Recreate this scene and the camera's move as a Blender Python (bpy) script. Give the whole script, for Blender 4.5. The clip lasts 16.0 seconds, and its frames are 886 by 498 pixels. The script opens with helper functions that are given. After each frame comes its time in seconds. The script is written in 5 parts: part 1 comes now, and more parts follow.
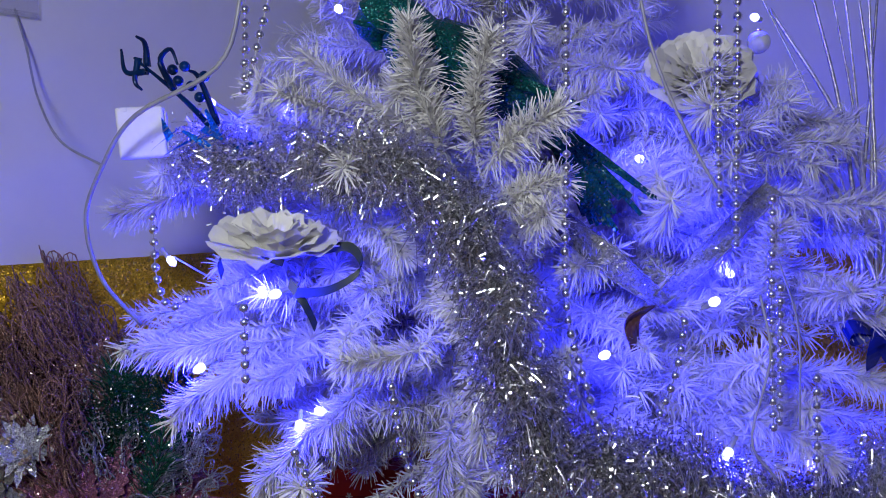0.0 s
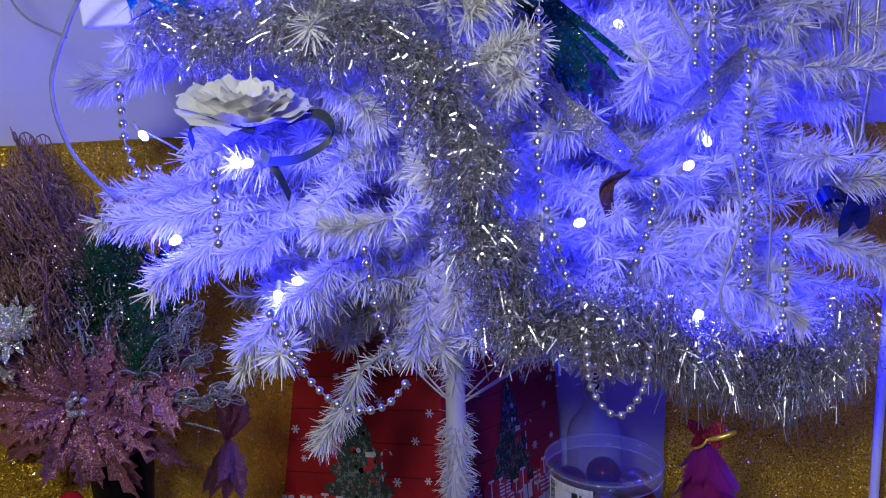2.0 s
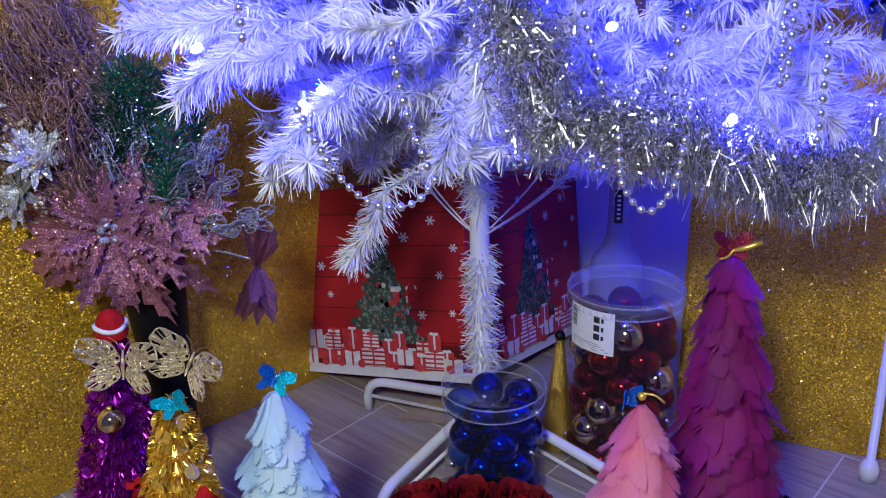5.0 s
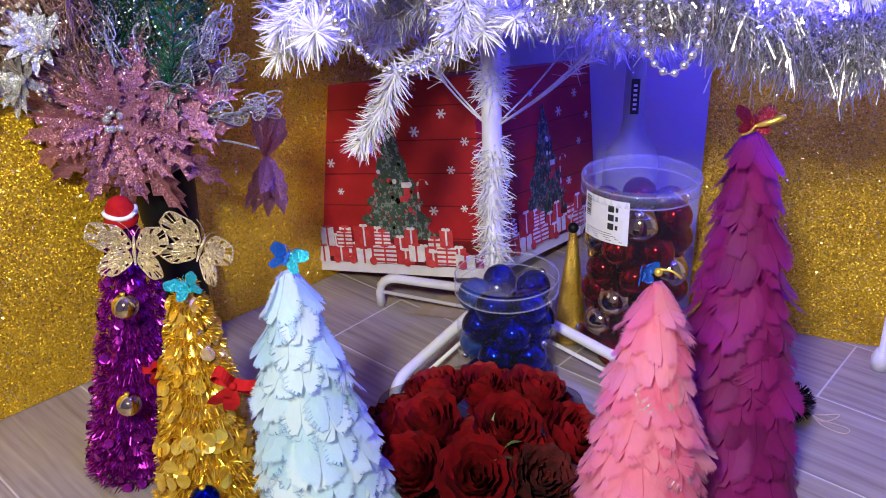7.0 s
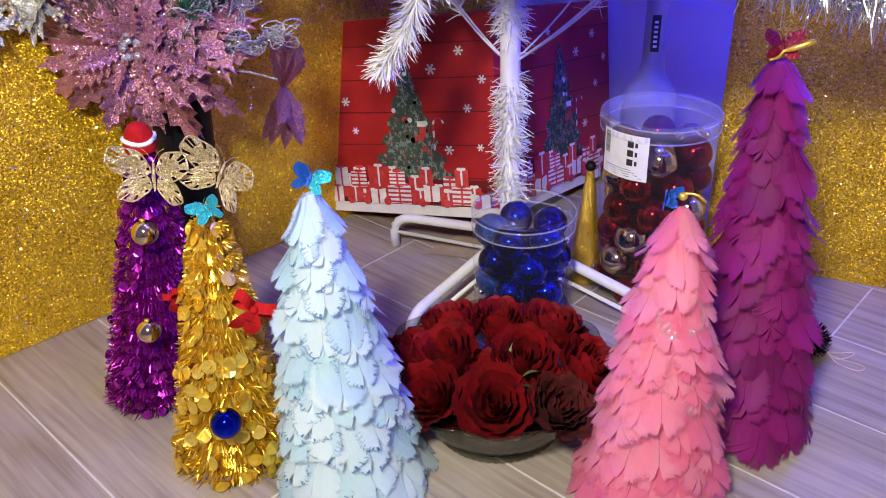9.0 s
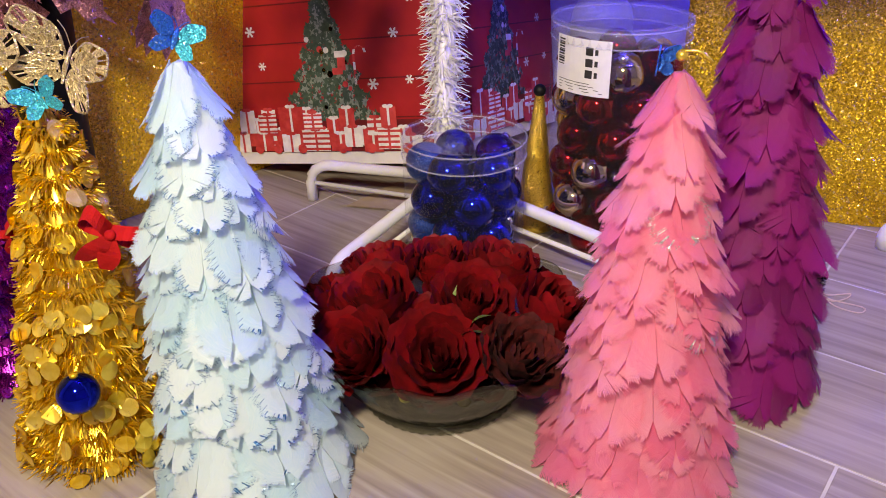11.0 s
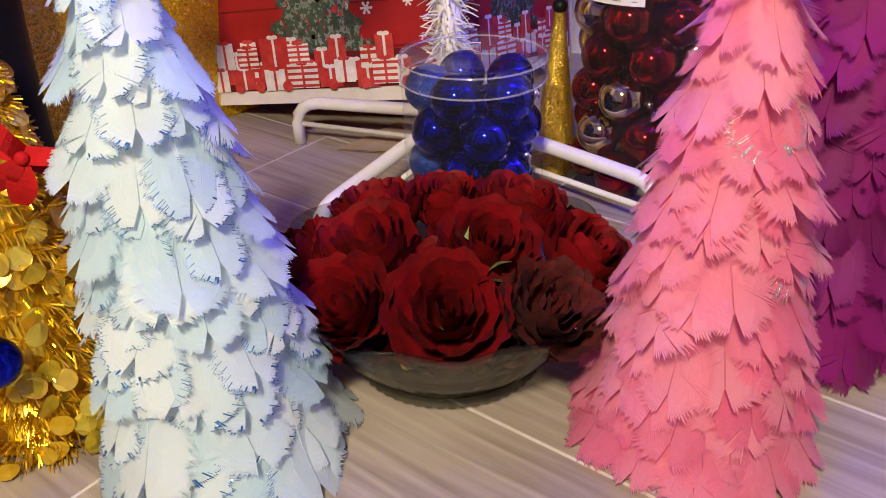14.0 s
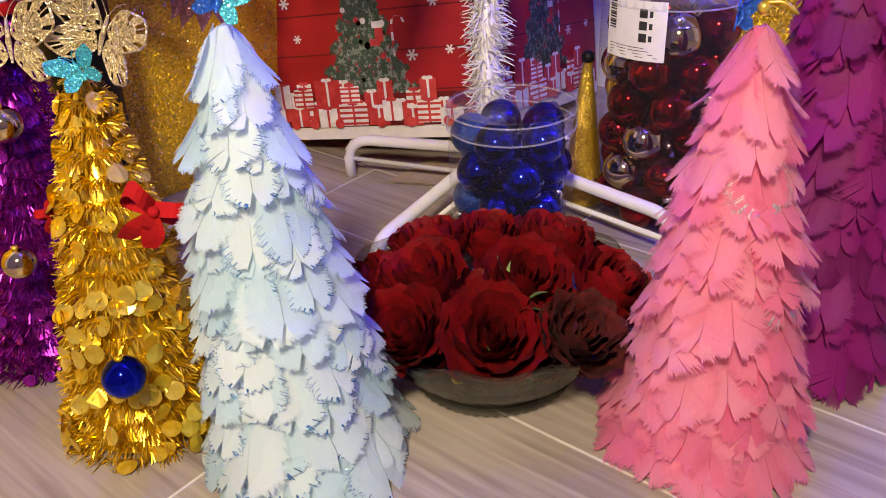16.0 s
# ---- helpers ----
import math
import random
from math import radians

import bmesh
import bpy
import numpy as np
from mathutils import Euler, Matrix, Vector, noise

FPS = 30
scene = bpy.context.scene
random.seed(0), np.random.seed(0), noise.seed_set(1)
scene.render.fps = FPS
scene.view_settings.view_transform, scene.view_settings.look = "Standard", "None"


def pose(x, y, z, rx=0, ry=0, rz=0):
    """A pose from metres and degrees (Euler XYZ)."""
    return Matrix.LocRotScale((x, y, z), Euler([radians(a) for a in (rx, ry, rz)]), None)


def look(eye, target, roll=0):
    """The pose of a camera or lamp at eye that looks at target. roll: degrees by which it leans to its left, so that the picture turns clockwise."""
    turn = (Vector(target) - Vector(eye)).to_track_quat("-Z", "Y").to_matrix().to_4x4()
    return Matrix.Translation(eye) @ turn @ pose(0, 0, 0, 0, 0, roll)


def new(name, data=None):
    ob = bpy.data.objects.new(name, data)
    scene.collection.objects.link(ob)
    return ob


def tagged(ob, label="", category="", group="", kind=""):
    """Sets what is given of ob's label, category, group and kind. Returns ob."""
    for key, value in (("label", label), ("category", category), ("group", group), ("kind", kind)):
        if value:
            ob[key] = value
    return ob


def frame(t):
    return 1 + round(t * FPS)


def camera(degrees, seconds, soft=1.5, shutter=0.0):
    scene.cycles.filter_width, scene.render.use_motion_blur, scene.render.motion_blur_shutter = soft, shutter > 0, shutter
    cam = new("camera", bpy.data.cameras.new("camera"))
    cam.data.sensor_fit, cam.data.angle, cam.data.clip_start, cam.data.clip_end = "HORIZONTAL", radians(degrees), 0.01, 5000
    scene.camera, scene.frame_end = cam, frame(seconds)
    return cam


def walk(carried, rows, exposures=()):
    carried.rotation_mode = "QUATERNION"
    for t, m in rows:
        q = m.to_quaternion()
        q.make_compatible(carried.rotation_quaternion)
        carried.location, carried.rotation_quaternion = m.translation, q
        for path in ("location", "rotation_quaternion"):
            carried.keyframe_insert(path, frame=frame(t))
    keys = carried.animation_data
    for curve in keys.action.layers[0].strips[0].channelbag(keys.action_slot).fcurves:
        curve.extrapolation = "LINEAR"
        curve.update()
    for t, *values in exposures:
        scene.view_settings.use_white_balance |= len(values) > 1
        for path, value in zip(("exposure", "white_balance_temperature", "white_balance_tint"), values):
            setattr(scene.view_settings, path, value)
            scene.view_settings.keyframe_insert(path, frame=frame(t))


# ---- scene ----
cam = camera(57.5, 16.0, 0.95)
PATH = [
    (0, (0.129, -0.774, 0.894), (-0.195, 1.195, 0.759), -0.5),
    (0.5, (0.129, -0.772, 0.885), (-0.194, 1.192, 0.689), -0.7),
    (1, (0.137, -0.775, 0.879), (-0.169, 1.187, 0.637), -0.4),
    (1.5, (0.14, -0.776, 0.873), (-0.169, 1.18, 0.588), -0.9),
    (2, (0.145, -0.773, 0.861), (-0.156, 1.168, 0.484), -1.1),
    (2.5, (0.148, -0.774, 0.851), (-0.15, 1.157, 0.424), -0.6),
    (3, (0.148, -0.777, 0.844), (-0.152, 1.141, 0.363), -0.6),
    (3.5, (0.149, -0.78, 0.835), (-0.162, 1.121, 0.295), -1.3),
    (4, (0.145, -0.785, 0.82), (-0.178, 1.093, 0.214), -1.7),
    (4.5, (0.14, -0.785, 0.812), (-0.194, 1.084, 0.183), -1.9),
    (5, (0.135, -0.785, 0.8), (-0.202, 1.064, 0.116), -1.9),
    (7.5, (0.129, -0.789, 0.747), (-0.231, 0.957, -0.159), -2.6),
    (8, (0.126, -0.798, 0.739), (-0.24, 0.927, -0.204), -1.9),
    (8.5, (0.118, -0.803, 0.729), (-0.247, 0.913, -0.232), -1.4),
    (9, (0.114, -0.805, 0.721), (-0.247, 0.914, -0.234), -2.3),
    (11.3, (0.073, -0.62, 0.502), (-0.11, 1.137, -0.435), -1.0),
    (11.5, (0.067, -0.587, 0.477), (-0.15, 1.161, -0.47), -1.9),
    (12, (0.091, -0.536, 0.412), (-0.09, 1.188, -0.586), -1.8),
    (12.5, (0.077, -0.539, 0.417), (-0.135, 1.187, -0.57), -2.4),
    (13, (0.076, -0.546, 0.427), (-0.108, 1.183, -0.562), -1.5),
    (13.5, (0.067, -0.552, 0.434), (-0.133, 1.174, -0.556), -1.7),
    (14, (0.065, -0.549, 0.441), (-0.127, 1.17, -0.563), -2.0),
    (14.5, (0.055, -0.553, 0.445), (-0.158, 1.16, -0.565), -1.7),
    (15, (0.047, -0.548, 0.446), (-0.161, 1.164, -0.566), -1.2),
    (15.5, (0.051, -0.557, 0.464), (-0.153, 1.154, -0.551), -2.0),
    (16, (0.056, -0.638, 0.517), (-0.198, 1.086, -0.465), -2.9),
]
walk(cam, [(t, look(eye, target, roll)) for t, eye, target, roll in PATH],
     [(0.0, -1.25, 5600, 10), (1.5, -1.15, 5600, 10), (3.0, -0.9, 5400, 8), (4.0, -0.55, 5400, 6), (5.0, -0.25, 5500, 4), (7.5, 0.6, 6700, 4), (9.0, 0.65, 6900, 4), (11.5, 0.62, 8700, 7), (16.0, 0.55, 8900, 10)])

# ---- world and lights ----
world = bpy.data.worlds.new("world")
scene.world = world
world.use_nodes = True
bg = world.node_tree.nodes["Background"]
bg.inputs[0].default_value, bg.inputs[1].default_value = (0.6, 0.7, 1.0, 1), 0.05


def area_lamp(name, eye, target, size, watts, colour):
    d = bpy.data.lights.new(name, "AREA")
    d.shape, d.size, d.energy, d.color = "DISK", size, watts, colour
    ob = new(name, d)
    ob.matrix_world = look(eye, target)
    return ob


# unseen fill lamp with no fixture, added behind the camera as main white light
area_lamp("fill_lamp", (-0.06, -1.00, 1.14), (-0.02, 0.2, 0.45), 0.18, 17, (1.0, 0.93, 0.84))


def bulb_lamp(p, watts=1.9, colour=(0.020, 0.013, 1.0)):
    d = bpy.data.lights.new("bulb_light", "POINT")
    d.energy, d.color, d.shadow_soft_size = watts, colour, 0.006
    new("bulb_light", d).location = p


# ---- materials ----
def material(name, build):
    m = bpy.data.materials.new(name)
    m.use_nodes = True
    nt = m.node_tree
    b = nt.nodes["Principled BSDF"]

    def node(kind, **kw):
        n = nt.nodes.new("ShaderNode" + kind)
        for k, v in kw.items():
            n.inputs[k].default_value = v
        return n
    build(nt, b, node, nt.links.new)
    return m


def ramp(nt, fac, stops):
    r = nt.nodes.new("ShaderNodeValToRGB")
    e = r.color_ramp.elements
    while len(e) < len(stops):
        e.new(0.5)
    for el, (p, c) in zip(e, stops):
        el.position, el.color = p, (*c, 1)
    nt.links.new(fac, r.inputs[0])
    return r.outputs[0]


def plain(name, dark, light, rough=0.5, metal=0.0, scale=40.0, bump=0.1, fine=600.0, **extra):
    """A surface that varies between two colours at two scales, with fine relief."""
    def build(nt, b, node, link):
        tc = nt.nodes.new("ShaderNodeTexCoord")
        n1, n2 = node("TexNoise", Scale=scale, Detail=4.0), node("TexNoise", Scale=fine, Detail=2.0)
        info = nt.nodes.new("ShaderNodeObjectInfo")
        link(tc.outputs["Object"], n1.inputs["Vector"]), link(tc.outputs["Object"], n2.inputs["Vector"])
        mix = nt.nodes.new("ShaderNodeMath")
        mix.operation = "ADD"
        link(n1.outputs["Fac"], mix.inputs[0])
        sc = nt.nodes.new("ShaderNodeMath")
        sc.operation, sc.inputs[1].default_value = "MULTIPLY_ADD", 0.3
        link(info.outputs["Random"], sc.inputs[0])
        sc.inputs[2].default_value = -0.15
        link(sc.outputs[0], mix.inputs[1])
        link(ramp(nt, mix.outputs[0], [(0.3, dark), (0.7, light)]), b.inputs["Base Color"])
        b.inputs["Roughness"].default_value, b.inputs["Metallic"].default_value = rough, metal
        bp = node("Bump", Strength=bump, Distance=0.001)
        link(n2.outputs["Fac"], bp.inputs["Height"]), link(bp.outputs[0], b.inputs["Normal"])
        for k, v in extra.items():
            b.inputs[k.replace("_", " ")].default_value = v
    return material(name, build)


def glitter(name, dark, light, cell=900.0, spread=0.7, rough=0.28, metal=0.85, share=1.0):
    """Flakes of foil: every cell leans its own way and has its own shade."""
    def build(nt, b, node, link):
        tc = nt.nodes.new("ShaderNodeTexCoord")
        v = node("TexVoronoi", Scale=cell)
        link(tc.outputs["Object"], v.inputs["Vector"])
        geo = nt.nodes.new("ShaderNodeNewGeometry")
        sub = nt.nodes.new("ShaderNodeVectorMath")
        sub.operation = "SUBTRACT"
        sub.inputs[1].default_value = (0.5, 0.5, 0.5)
        link(v.outputs["Color"], sub.inputs[0])
        mul = nt.nodes.new("ShaderNodeVectorMath")
        mul.operation = "SCALE"
        mul.inputs["Scale"].default_value = spread * 2
        link(sub.outputs[0], mul.inputs[0])
        add = nt.nodes.new("ShaderNodeVectorMath")
        add.operation = "ADD"
        link(geo.outputs["Normal"], add.inputs[0]), link(mul.outputs[0], add.inputs[1])
        nor = nt.nodes.new("ShaderNodeVectorMath")
        nor.operation = "NORMALIZE"
        link(add.outputs[0], nor.inputs[0])
        link(nor.outputs[0], b.inputs["Normal"])
        big_v = node("TexVoronoi", Scale=cell * 0.55)
        link(tc.outputs["Object"], big_v.inputs["Vector"])
        bsep = nt.nodes.new("ShaderNodeSeparateColor")
        link(big_v.outputs["Color"], bsep.inputs[0])
        flake = nt.nodes.new("ShaderNodeBsdfGlossy")
        flake.inputs["Roughness"].default_value = 0.17
        flake.inputs["Color"].default_value = (*[min(1.0, 0.35 + c * 0.75) for c in light], 1)
        fs = nt.nodes.new("ShaderNodeVectorMath")
        fs.operation = "MULTIPLY_ADD"
        fs.inputs[1].default_value = (1.1, 1.1, 1.1)
        fo = nt.nodes.new("ShaderNodeVectorMath")
        fo.operation = "SUBTRACT"
        fo.inputs[1].default_value = (0.5, 0.5, 0.5)
        link(big_v.outputs["Color"], fo.inputs[0]), link(fo.outputs[0], fs.inputs[0]), link(geo.outputs["Normal"], fs.inputs[2])
        fn = nt.nodes.new("ShaderNodeVectorMath")
        fn.operation = "NORMALIZE"
        link(fs.outputs[0], fn.inputs[0]), link(fn.outputs[0], flake.inputs["Normal"])
        pick = node("TexWhiteNoise")
        link(big_v.outputs["Position"], pick.inputs["Vector"])
        lt = nt.nodes.new("ShaderNodeMath")
        lt.operation, lt.inputs[1].default_value = "LESS_THAN", 0.08
        link(pick.outputs["Value"], lt.inputs[0])
        mxs = nt.nodes.new("ShaderNodeMixShader")
        half = nt.nodes.new("ShaderNodeMath")
        half.operation, half.inputs[1].default_value = "MULTIPLY", 0.55
        link(lt.outputs[0], half.inputs[0]), link(half.outputs[0], mxs.inputs[0]), link(b.outputs[0], mxs.inputs[1]), link(flake.outputs[0], mxs.inputs[2])
        link(mxs.outputs[0], nt.nodes["Material Output"].inputs[0])
        sep = nt.nodes.new("ShaderNodeSeparateColor")
        link(v.outputs["Color"], sep.inputs[0])
        big = node("TexNoise", Scale=14.0, Detail=3.0)
        link(tc.outputs["Object"], big.inputs["Vector"])
        m2 = nt.nodes.new("ShaderNodeMath")
        m2.operation, m2.inputs[1].default_value = "MULTIPLY_ADD", 0.6
        link(sep.outputs[0], m2.inputs[0]), link(big.outputs["Fac"], m2.inputs[2])
        link(ramp(nt, m2.outputs[0], [(0.35, dark), (1.0, light)]), b.inputs["Base Color"])
        b.inputs["Roughness"].default_value = rough
        cut = nt.nodes.new("ShaderNodeMath")
        cut.operation, cut.inputs[1].default_value = "LESS_THAN", share
        link(sep.outputs[1], cut.inputs[0])
        m3 = nt.nodes.new("ShaderNodeMath")
        m3.operation, m3.inputs[1].default_value = "MULTIPLY", metal
        link(cut.outputs[0], m3.inputs[0]), link(m3.outputs[0], b.inputs["Metallic"])
    return material(name, build)


def feather_mat(name, dark, light, sheen):
    def build(nt, b, node, link):
        uv = nt.nodes.new("ShaderNodeUVMap")
        info = nt.nodes.new("ShaderNodeObjectInfo")
        sep = nt.nodes.new("ShaderNodeSeparateXYZ")
        link(uv.outputs[0], sep.inputs[0])
        n1 = node("TexNoise", Scale=9.0, Detail=5.0)
        mp = node("Mapping")
        mp.inputs["Scale"].default_value = (9, 0.7, 1)
        link(uv.outputs[0], mp.inputs[0]), link(mp.outputs[0], n1.inputs["Vector"])
        add = nt.nodes.new("ShaderNodeMath")
        add.operation, add.inputs[1].default_value = "MULTIPLY_ADD", 0.5
        link(info.outputs["Random"], add.inputs[0]), link(n1.outputs["Fac"], add.inputs[2])
        link(ramp(nt, add.outputs[0], [(0.35, dark), (0.95, light)]), b.inputs["Base Color"])
        b.inputs["Roughness"].default_value = 0.6
        b.inputs["Sheen Weight"].default_value = sheen
        bp = node("Bump", Strength=0.5, Distance=0.001)
        link(n1.outputs["Fac"], bp.inputs["Height"]), link(bp.outputs[0], b.inputs["Normal"])
        tr = nt.nodes.new("ShaderNodeBsdfTranslucent")
        tr.inputs[0].default_value = (*light, 1)
        mx = nt.nodes.new("ShaderNodeMixShader")
        mx.inputs[0].default_value = 0.48
        out = nt.nodes["Material Output"]
        link(b.outputs[0], mx.inputs[1]), link(tr.outputs[0], mx.inputs[2]), link(mx.outputs[0], out.inputs[0])
    return material(name, build)


def film(name, haze, colour=(0.9, 0.92, 1.0), rough=0.06):
    """Thin clear plastic: open, with gloss by angle and a little haze."""
    def build(nt, b, node, link):
        tr, gl = nt.nodes.new("ShaderNodeBsdfTransparent"), nt.nodes.new("ShaderNodeBsdfGlossy")
        gl.inputs["Roughness"].default_value = rough
        lw = node("LayerWeight", Blend=0.5)
        pw = nt.nodes.new("ShaderNodeMath")
        pw.operation, pw.inputs[1].default_value = "POWER", 3.0
        fr = nt.nodes.new("ShaderNodeMath")
        fr.operation, fr.inputs[1].default_value, fr.inputs[2].default_value = "MULTIPLY_ADD", 0.30, 0.012
        link(lw.outputs["Facing"], pw.inputs[0]), link(pw.outputs[0], fr.inputs[0])
        b.inputs["Base Color"].default_value, b.inputs["Roughness"].default_value = (*colour, 1), 0.4
        m1, m2 = nt.nodes.new("ShaderNodeMixShader"), nt.nodes.new("ShaderNodeMixShader")
        m1.inputs[0].default_value = haze
        link(tr.outputs[0], m1.inputs[1]), link(b.outputs[0], m1.inputs[2])
        link(fr.outputs[0], m2.inputs[0]), link(m1.outputs[0], m2.inputs[1]), link(gl.outputs[0], m2.inputs[2])
        link(m2.outputs[0], nt.nodes["Material Output"].inputs[0])
    return material(name, build)


def smoked(name, tint):
    """Thin dark glass: tinted, open, with gloss by angle and pressed ripples."""
    def build(nt, b, node, link):
        tr, gl = nt.nodes.new("ShaderNodeBsdfTransparent"), nt.nodes.new("ShaderNodeBsdfGlossy")
        tr.inputs[0].default_value = (*tint, 1)
        gl.inputs["Roughness"].default_value = 0.05
        tc = nt.nodes.new("ShaderNodeTexCoord")
        n1 = node("TexNoise", Scale=55.0, Detail=2.0)
        bp = node("Bump", Strength=0.35, Distance=0.003)
        link(tc.outputs["Object"], n1.inputs["Vector"]), link(n1.outputs["Fac"], bp.inputs["Height"]), link(bp.outputs[0], gl.inputs["Normal"])
        lw = node("LayerWeight", Blend=0.5)
        pw, fr = nt.nodes.new("ShaderNodeMath"), nt.nodes.new("ShaderNodeMath")
        pw.operation, pw.inputs[1].default_value = "POWER", 4.0
        fr.operation, fr.inputs[1].default_value, fr.inputs[2].default_value = "MULTIPLY_ADD", 0.5, 0.015
        link(lw.outputs["Facing"], pw.inputs[0]), link(pw.outputs[0], fr.inputs[0])
        mx = nt.nodes.new("ShaderNodeMixShader")
        link(fr.outputs[0], mx.inputs[0]), link(tr.outputs[0], mx.inputs[1]), link(gl.outputs[0], mx.inputs[2])
        link(mx.outputs[0], nt.nodes["Material Output"].inputs[0])
    return material(name, build)


def glow(name, colour, strength):
    def build(nt, b, node, link):
        b.inputs["Base Color"].default_value = (0.9, 0.9, 1, 1)
        b.inputs["Emission Color"].default_value = (*colour, 1)
        b.inputs["Emission Strength"].default_value = strength
    return material(name, build)


def tile_mat():
    def build(nt, b, node, link):
        tc = nt.nodes.new("ShaderNodeTexCoord")
        info = nt.nodes.new("ShaderNodeObjectInfo")
        mp = node("Mapping")
        mp.inputs["Scale"].default_value = (3, 60, 3)
        off = nt.nodes.new("ShaderNodeVectorMath")
        off.operation = "MULTIPLY_ADD"
        off.inputs[1].default_value = (7, 3, 0)
        link(info.outputs["Random"], off.inputs[0]), link(tc.outputs["Object"], off.inputs[2])
        link(off.outputs[0], mp.inputs[0])
        n1, n2 = node("TexNoise", Scale=1.6, Detail=6.0, Distortion=0.4), node("TexNoise", Scale=5.0, Detail=3.0)
        link(mp.outputs[0], n1.inputs["Vector"]), link(off.outputs[0], n2.inputs["Vector"])
        m = nt.nodes.new("ShaderNodeMath")
        m.operation, m.inputs[1].default_value = "MULTIPLY_ADD", 0.45
        link(n2.outputs["Fac"], m.inputs[0]), link(n1.outputs["Fac"], m.inputs[2])
        link(ramp(nt, m.outputs[0], [(0.45, (0.20, 0.165, 0.14)), (0.68, (0.31, 0.265, 0.225)), (0.95, (0.42, 0.37, 0.32))]), b.inputs["Base Color"])
        b.inputs["Roughness"].default_value = 0.42
        bp = node("Bump", Strength=0.15, Distance=0.001)
        link(n1.outputs["Fac"], bp.inputs["Height"]), link(bp.outputs[0], b.inputs["Normal"])
    return material("wood_look_tile", build)


M_WALL = plain("white_wall_paint", (0.70, 0.70, 0.70), (0.78, 0.78, 0.77), 0.75, scale=6, bump=0.15, fine=180)
M_CEIL = plain("white_ceiling_paint", (0.74, 0.74, 0.73), (0.8, 0.8, 0.79), 0.85, scale=4)
M_TILE = tile_mat()
M_GROUT = plain("pale_grout", (0.50, 0.47, 0.43), (0.62, 0.59, 0.55), 0.9, scale=30, bump=0.3)
M_GOLDSHEET = glitter("gold_glitter_sheet", (0.50, 0.27, 0.008), (0.95, 0.62, 0.035), 620, 0.55, 0.45, 0.75, 0.9)
M_NEEDLE = plain("white_plastic_needles", (0.72, 0.71, 0.68), (0.86, 0.85, 0.82), 0.55, scale=60, bump=0.0)
M_WIRE = plain("white_painted_steel", (0.74, 0.74, 0.74), (0.82, 0.82, 0.82), 0.35, scale=30, bump=0.05)
M_TWIST = plain("grey_twisted_wire", (0.42, 0.42, 0.45), (0.62, 0.62, 0.66), 0.4, 0.5, scale=200, bump=0.3)
M_SILVER = plain("silver_foil_strands", (0.68, 0.68, 0.66), (0.96, 0.96, 0.92), 0.24, 1.0, scale=120, bump=0.0)
M_BEAD = plain("silver_bead", (0.86, 0.86, 0.87), (0.96, 0.96, 0.96), 0.22, 1.0, scale=30, bump=0.0)
M_CABLE = plain("clear_grey_cable", (0.26, 0.26, 0.29), (0.38, 0.38, 0.42), 0.35, scale=60)
M_BULB = glow("lit_bulb", (0.62, 0.62, 1.0), 14.0)
M_TEAL = glitter("teal_glitter", (0.0, 0.018, 0.018), (0.008, 0.13, 0.115), 900, 0.6, 0.35, 0.5)
M_NAVY = plain("navy_gloss_plastic", (0.002, 0.012, 0.06), (0.005, 0.04, 0.14), 0.2, 0.3, scale=40)
M_PETALW = plain("white_silk_petal", (0.70, 0.69, 0.64), (0.86, 0.85, 0.80), 0.7, scale=50, bump=0.3, fine=300, Sheen_Weight=0.3)
M_BLACK = plain("black_gloss", (0.003, 0.003, 0.004), (0.008, 0.008, 0.009), 0.45, scale=30, Specular_IOR_Level=0.2)
M_RIBBON = plain("dark_green_ribbon", (0.006, 0.012, 0.01), (0.02, 0.035, 0.03), 0.5, scale=60)
M_PINKG = glitter("rose_pink_glitter", (0.13, 0.035, 0.05), (0.60, 0.27, 0.33), 1100, 0.6, 0.35, 0.65)
M_SPARK = plain("loose_bright_flake", (0.80, 0.74, 0.66), (0.95, 0.92, 0.86), 0.3, 0.9, scale=200, bump=0.0)
M_ROSEG = glitter("rose_gold_glitter", (0.10, 0.05, 0.04), (0.52, 0.32, 0.26), 1000, 0.6, 0.4, 0.6)
M_SILVG = glitter("silver_glitter", (0.22, 0.24, 0.23), (0.78, 0.8, 0.78), 1000, 0.6, 0.35, 0.7)
M_GREENG = glitter("green_glitter", (0.002, 0.015, 0.008), (0.03, 0.2, 0.09), 1000, 0.6, 0.35, 0.5)
M_CHAMP = glitter("champagne_glitter", (0.38, 0.28, 0.12), (0.92, 0.8, 0.5), 1100, 0.6, 0.35, 0.75)
M_GOLDG = glitter("gold_glitter", (0.4, 0.22, 0.01), (0.9, 0.62, 0.1), 1300, 0.6, 0.3, 0.8)
M_CYANG = glitter("cyan_glitter", (0.0, 0.16, 0.28), (0.05, 0.6, 0.75), 1300, 0.5, 0.35, 0.5)
M_BLUEG = glitter("blue_glitter", (0.0, 0.02, 0.22), (0.02, 0.18, 0.75), 1300, 0.5, 0.35, 0.5)
M_FOILG = plain("gold_foil", (0.80, 0.50, 0.03), (0.98, 0.74, 0.14), 0.30, 0.75, scale=80, bump=0.0)
M_FOILP = plain("purple_foil", (0.16, 0.004, 0.17), (0.46, 0.02, 0.46), 0.25, 0.8, scale=80, bump=0.0)
M_FBLUE = feather_mat("pale_blue_feather", (0.40, 0.70, 0.86), (0.80, 0.91, 0.95), 0.1)
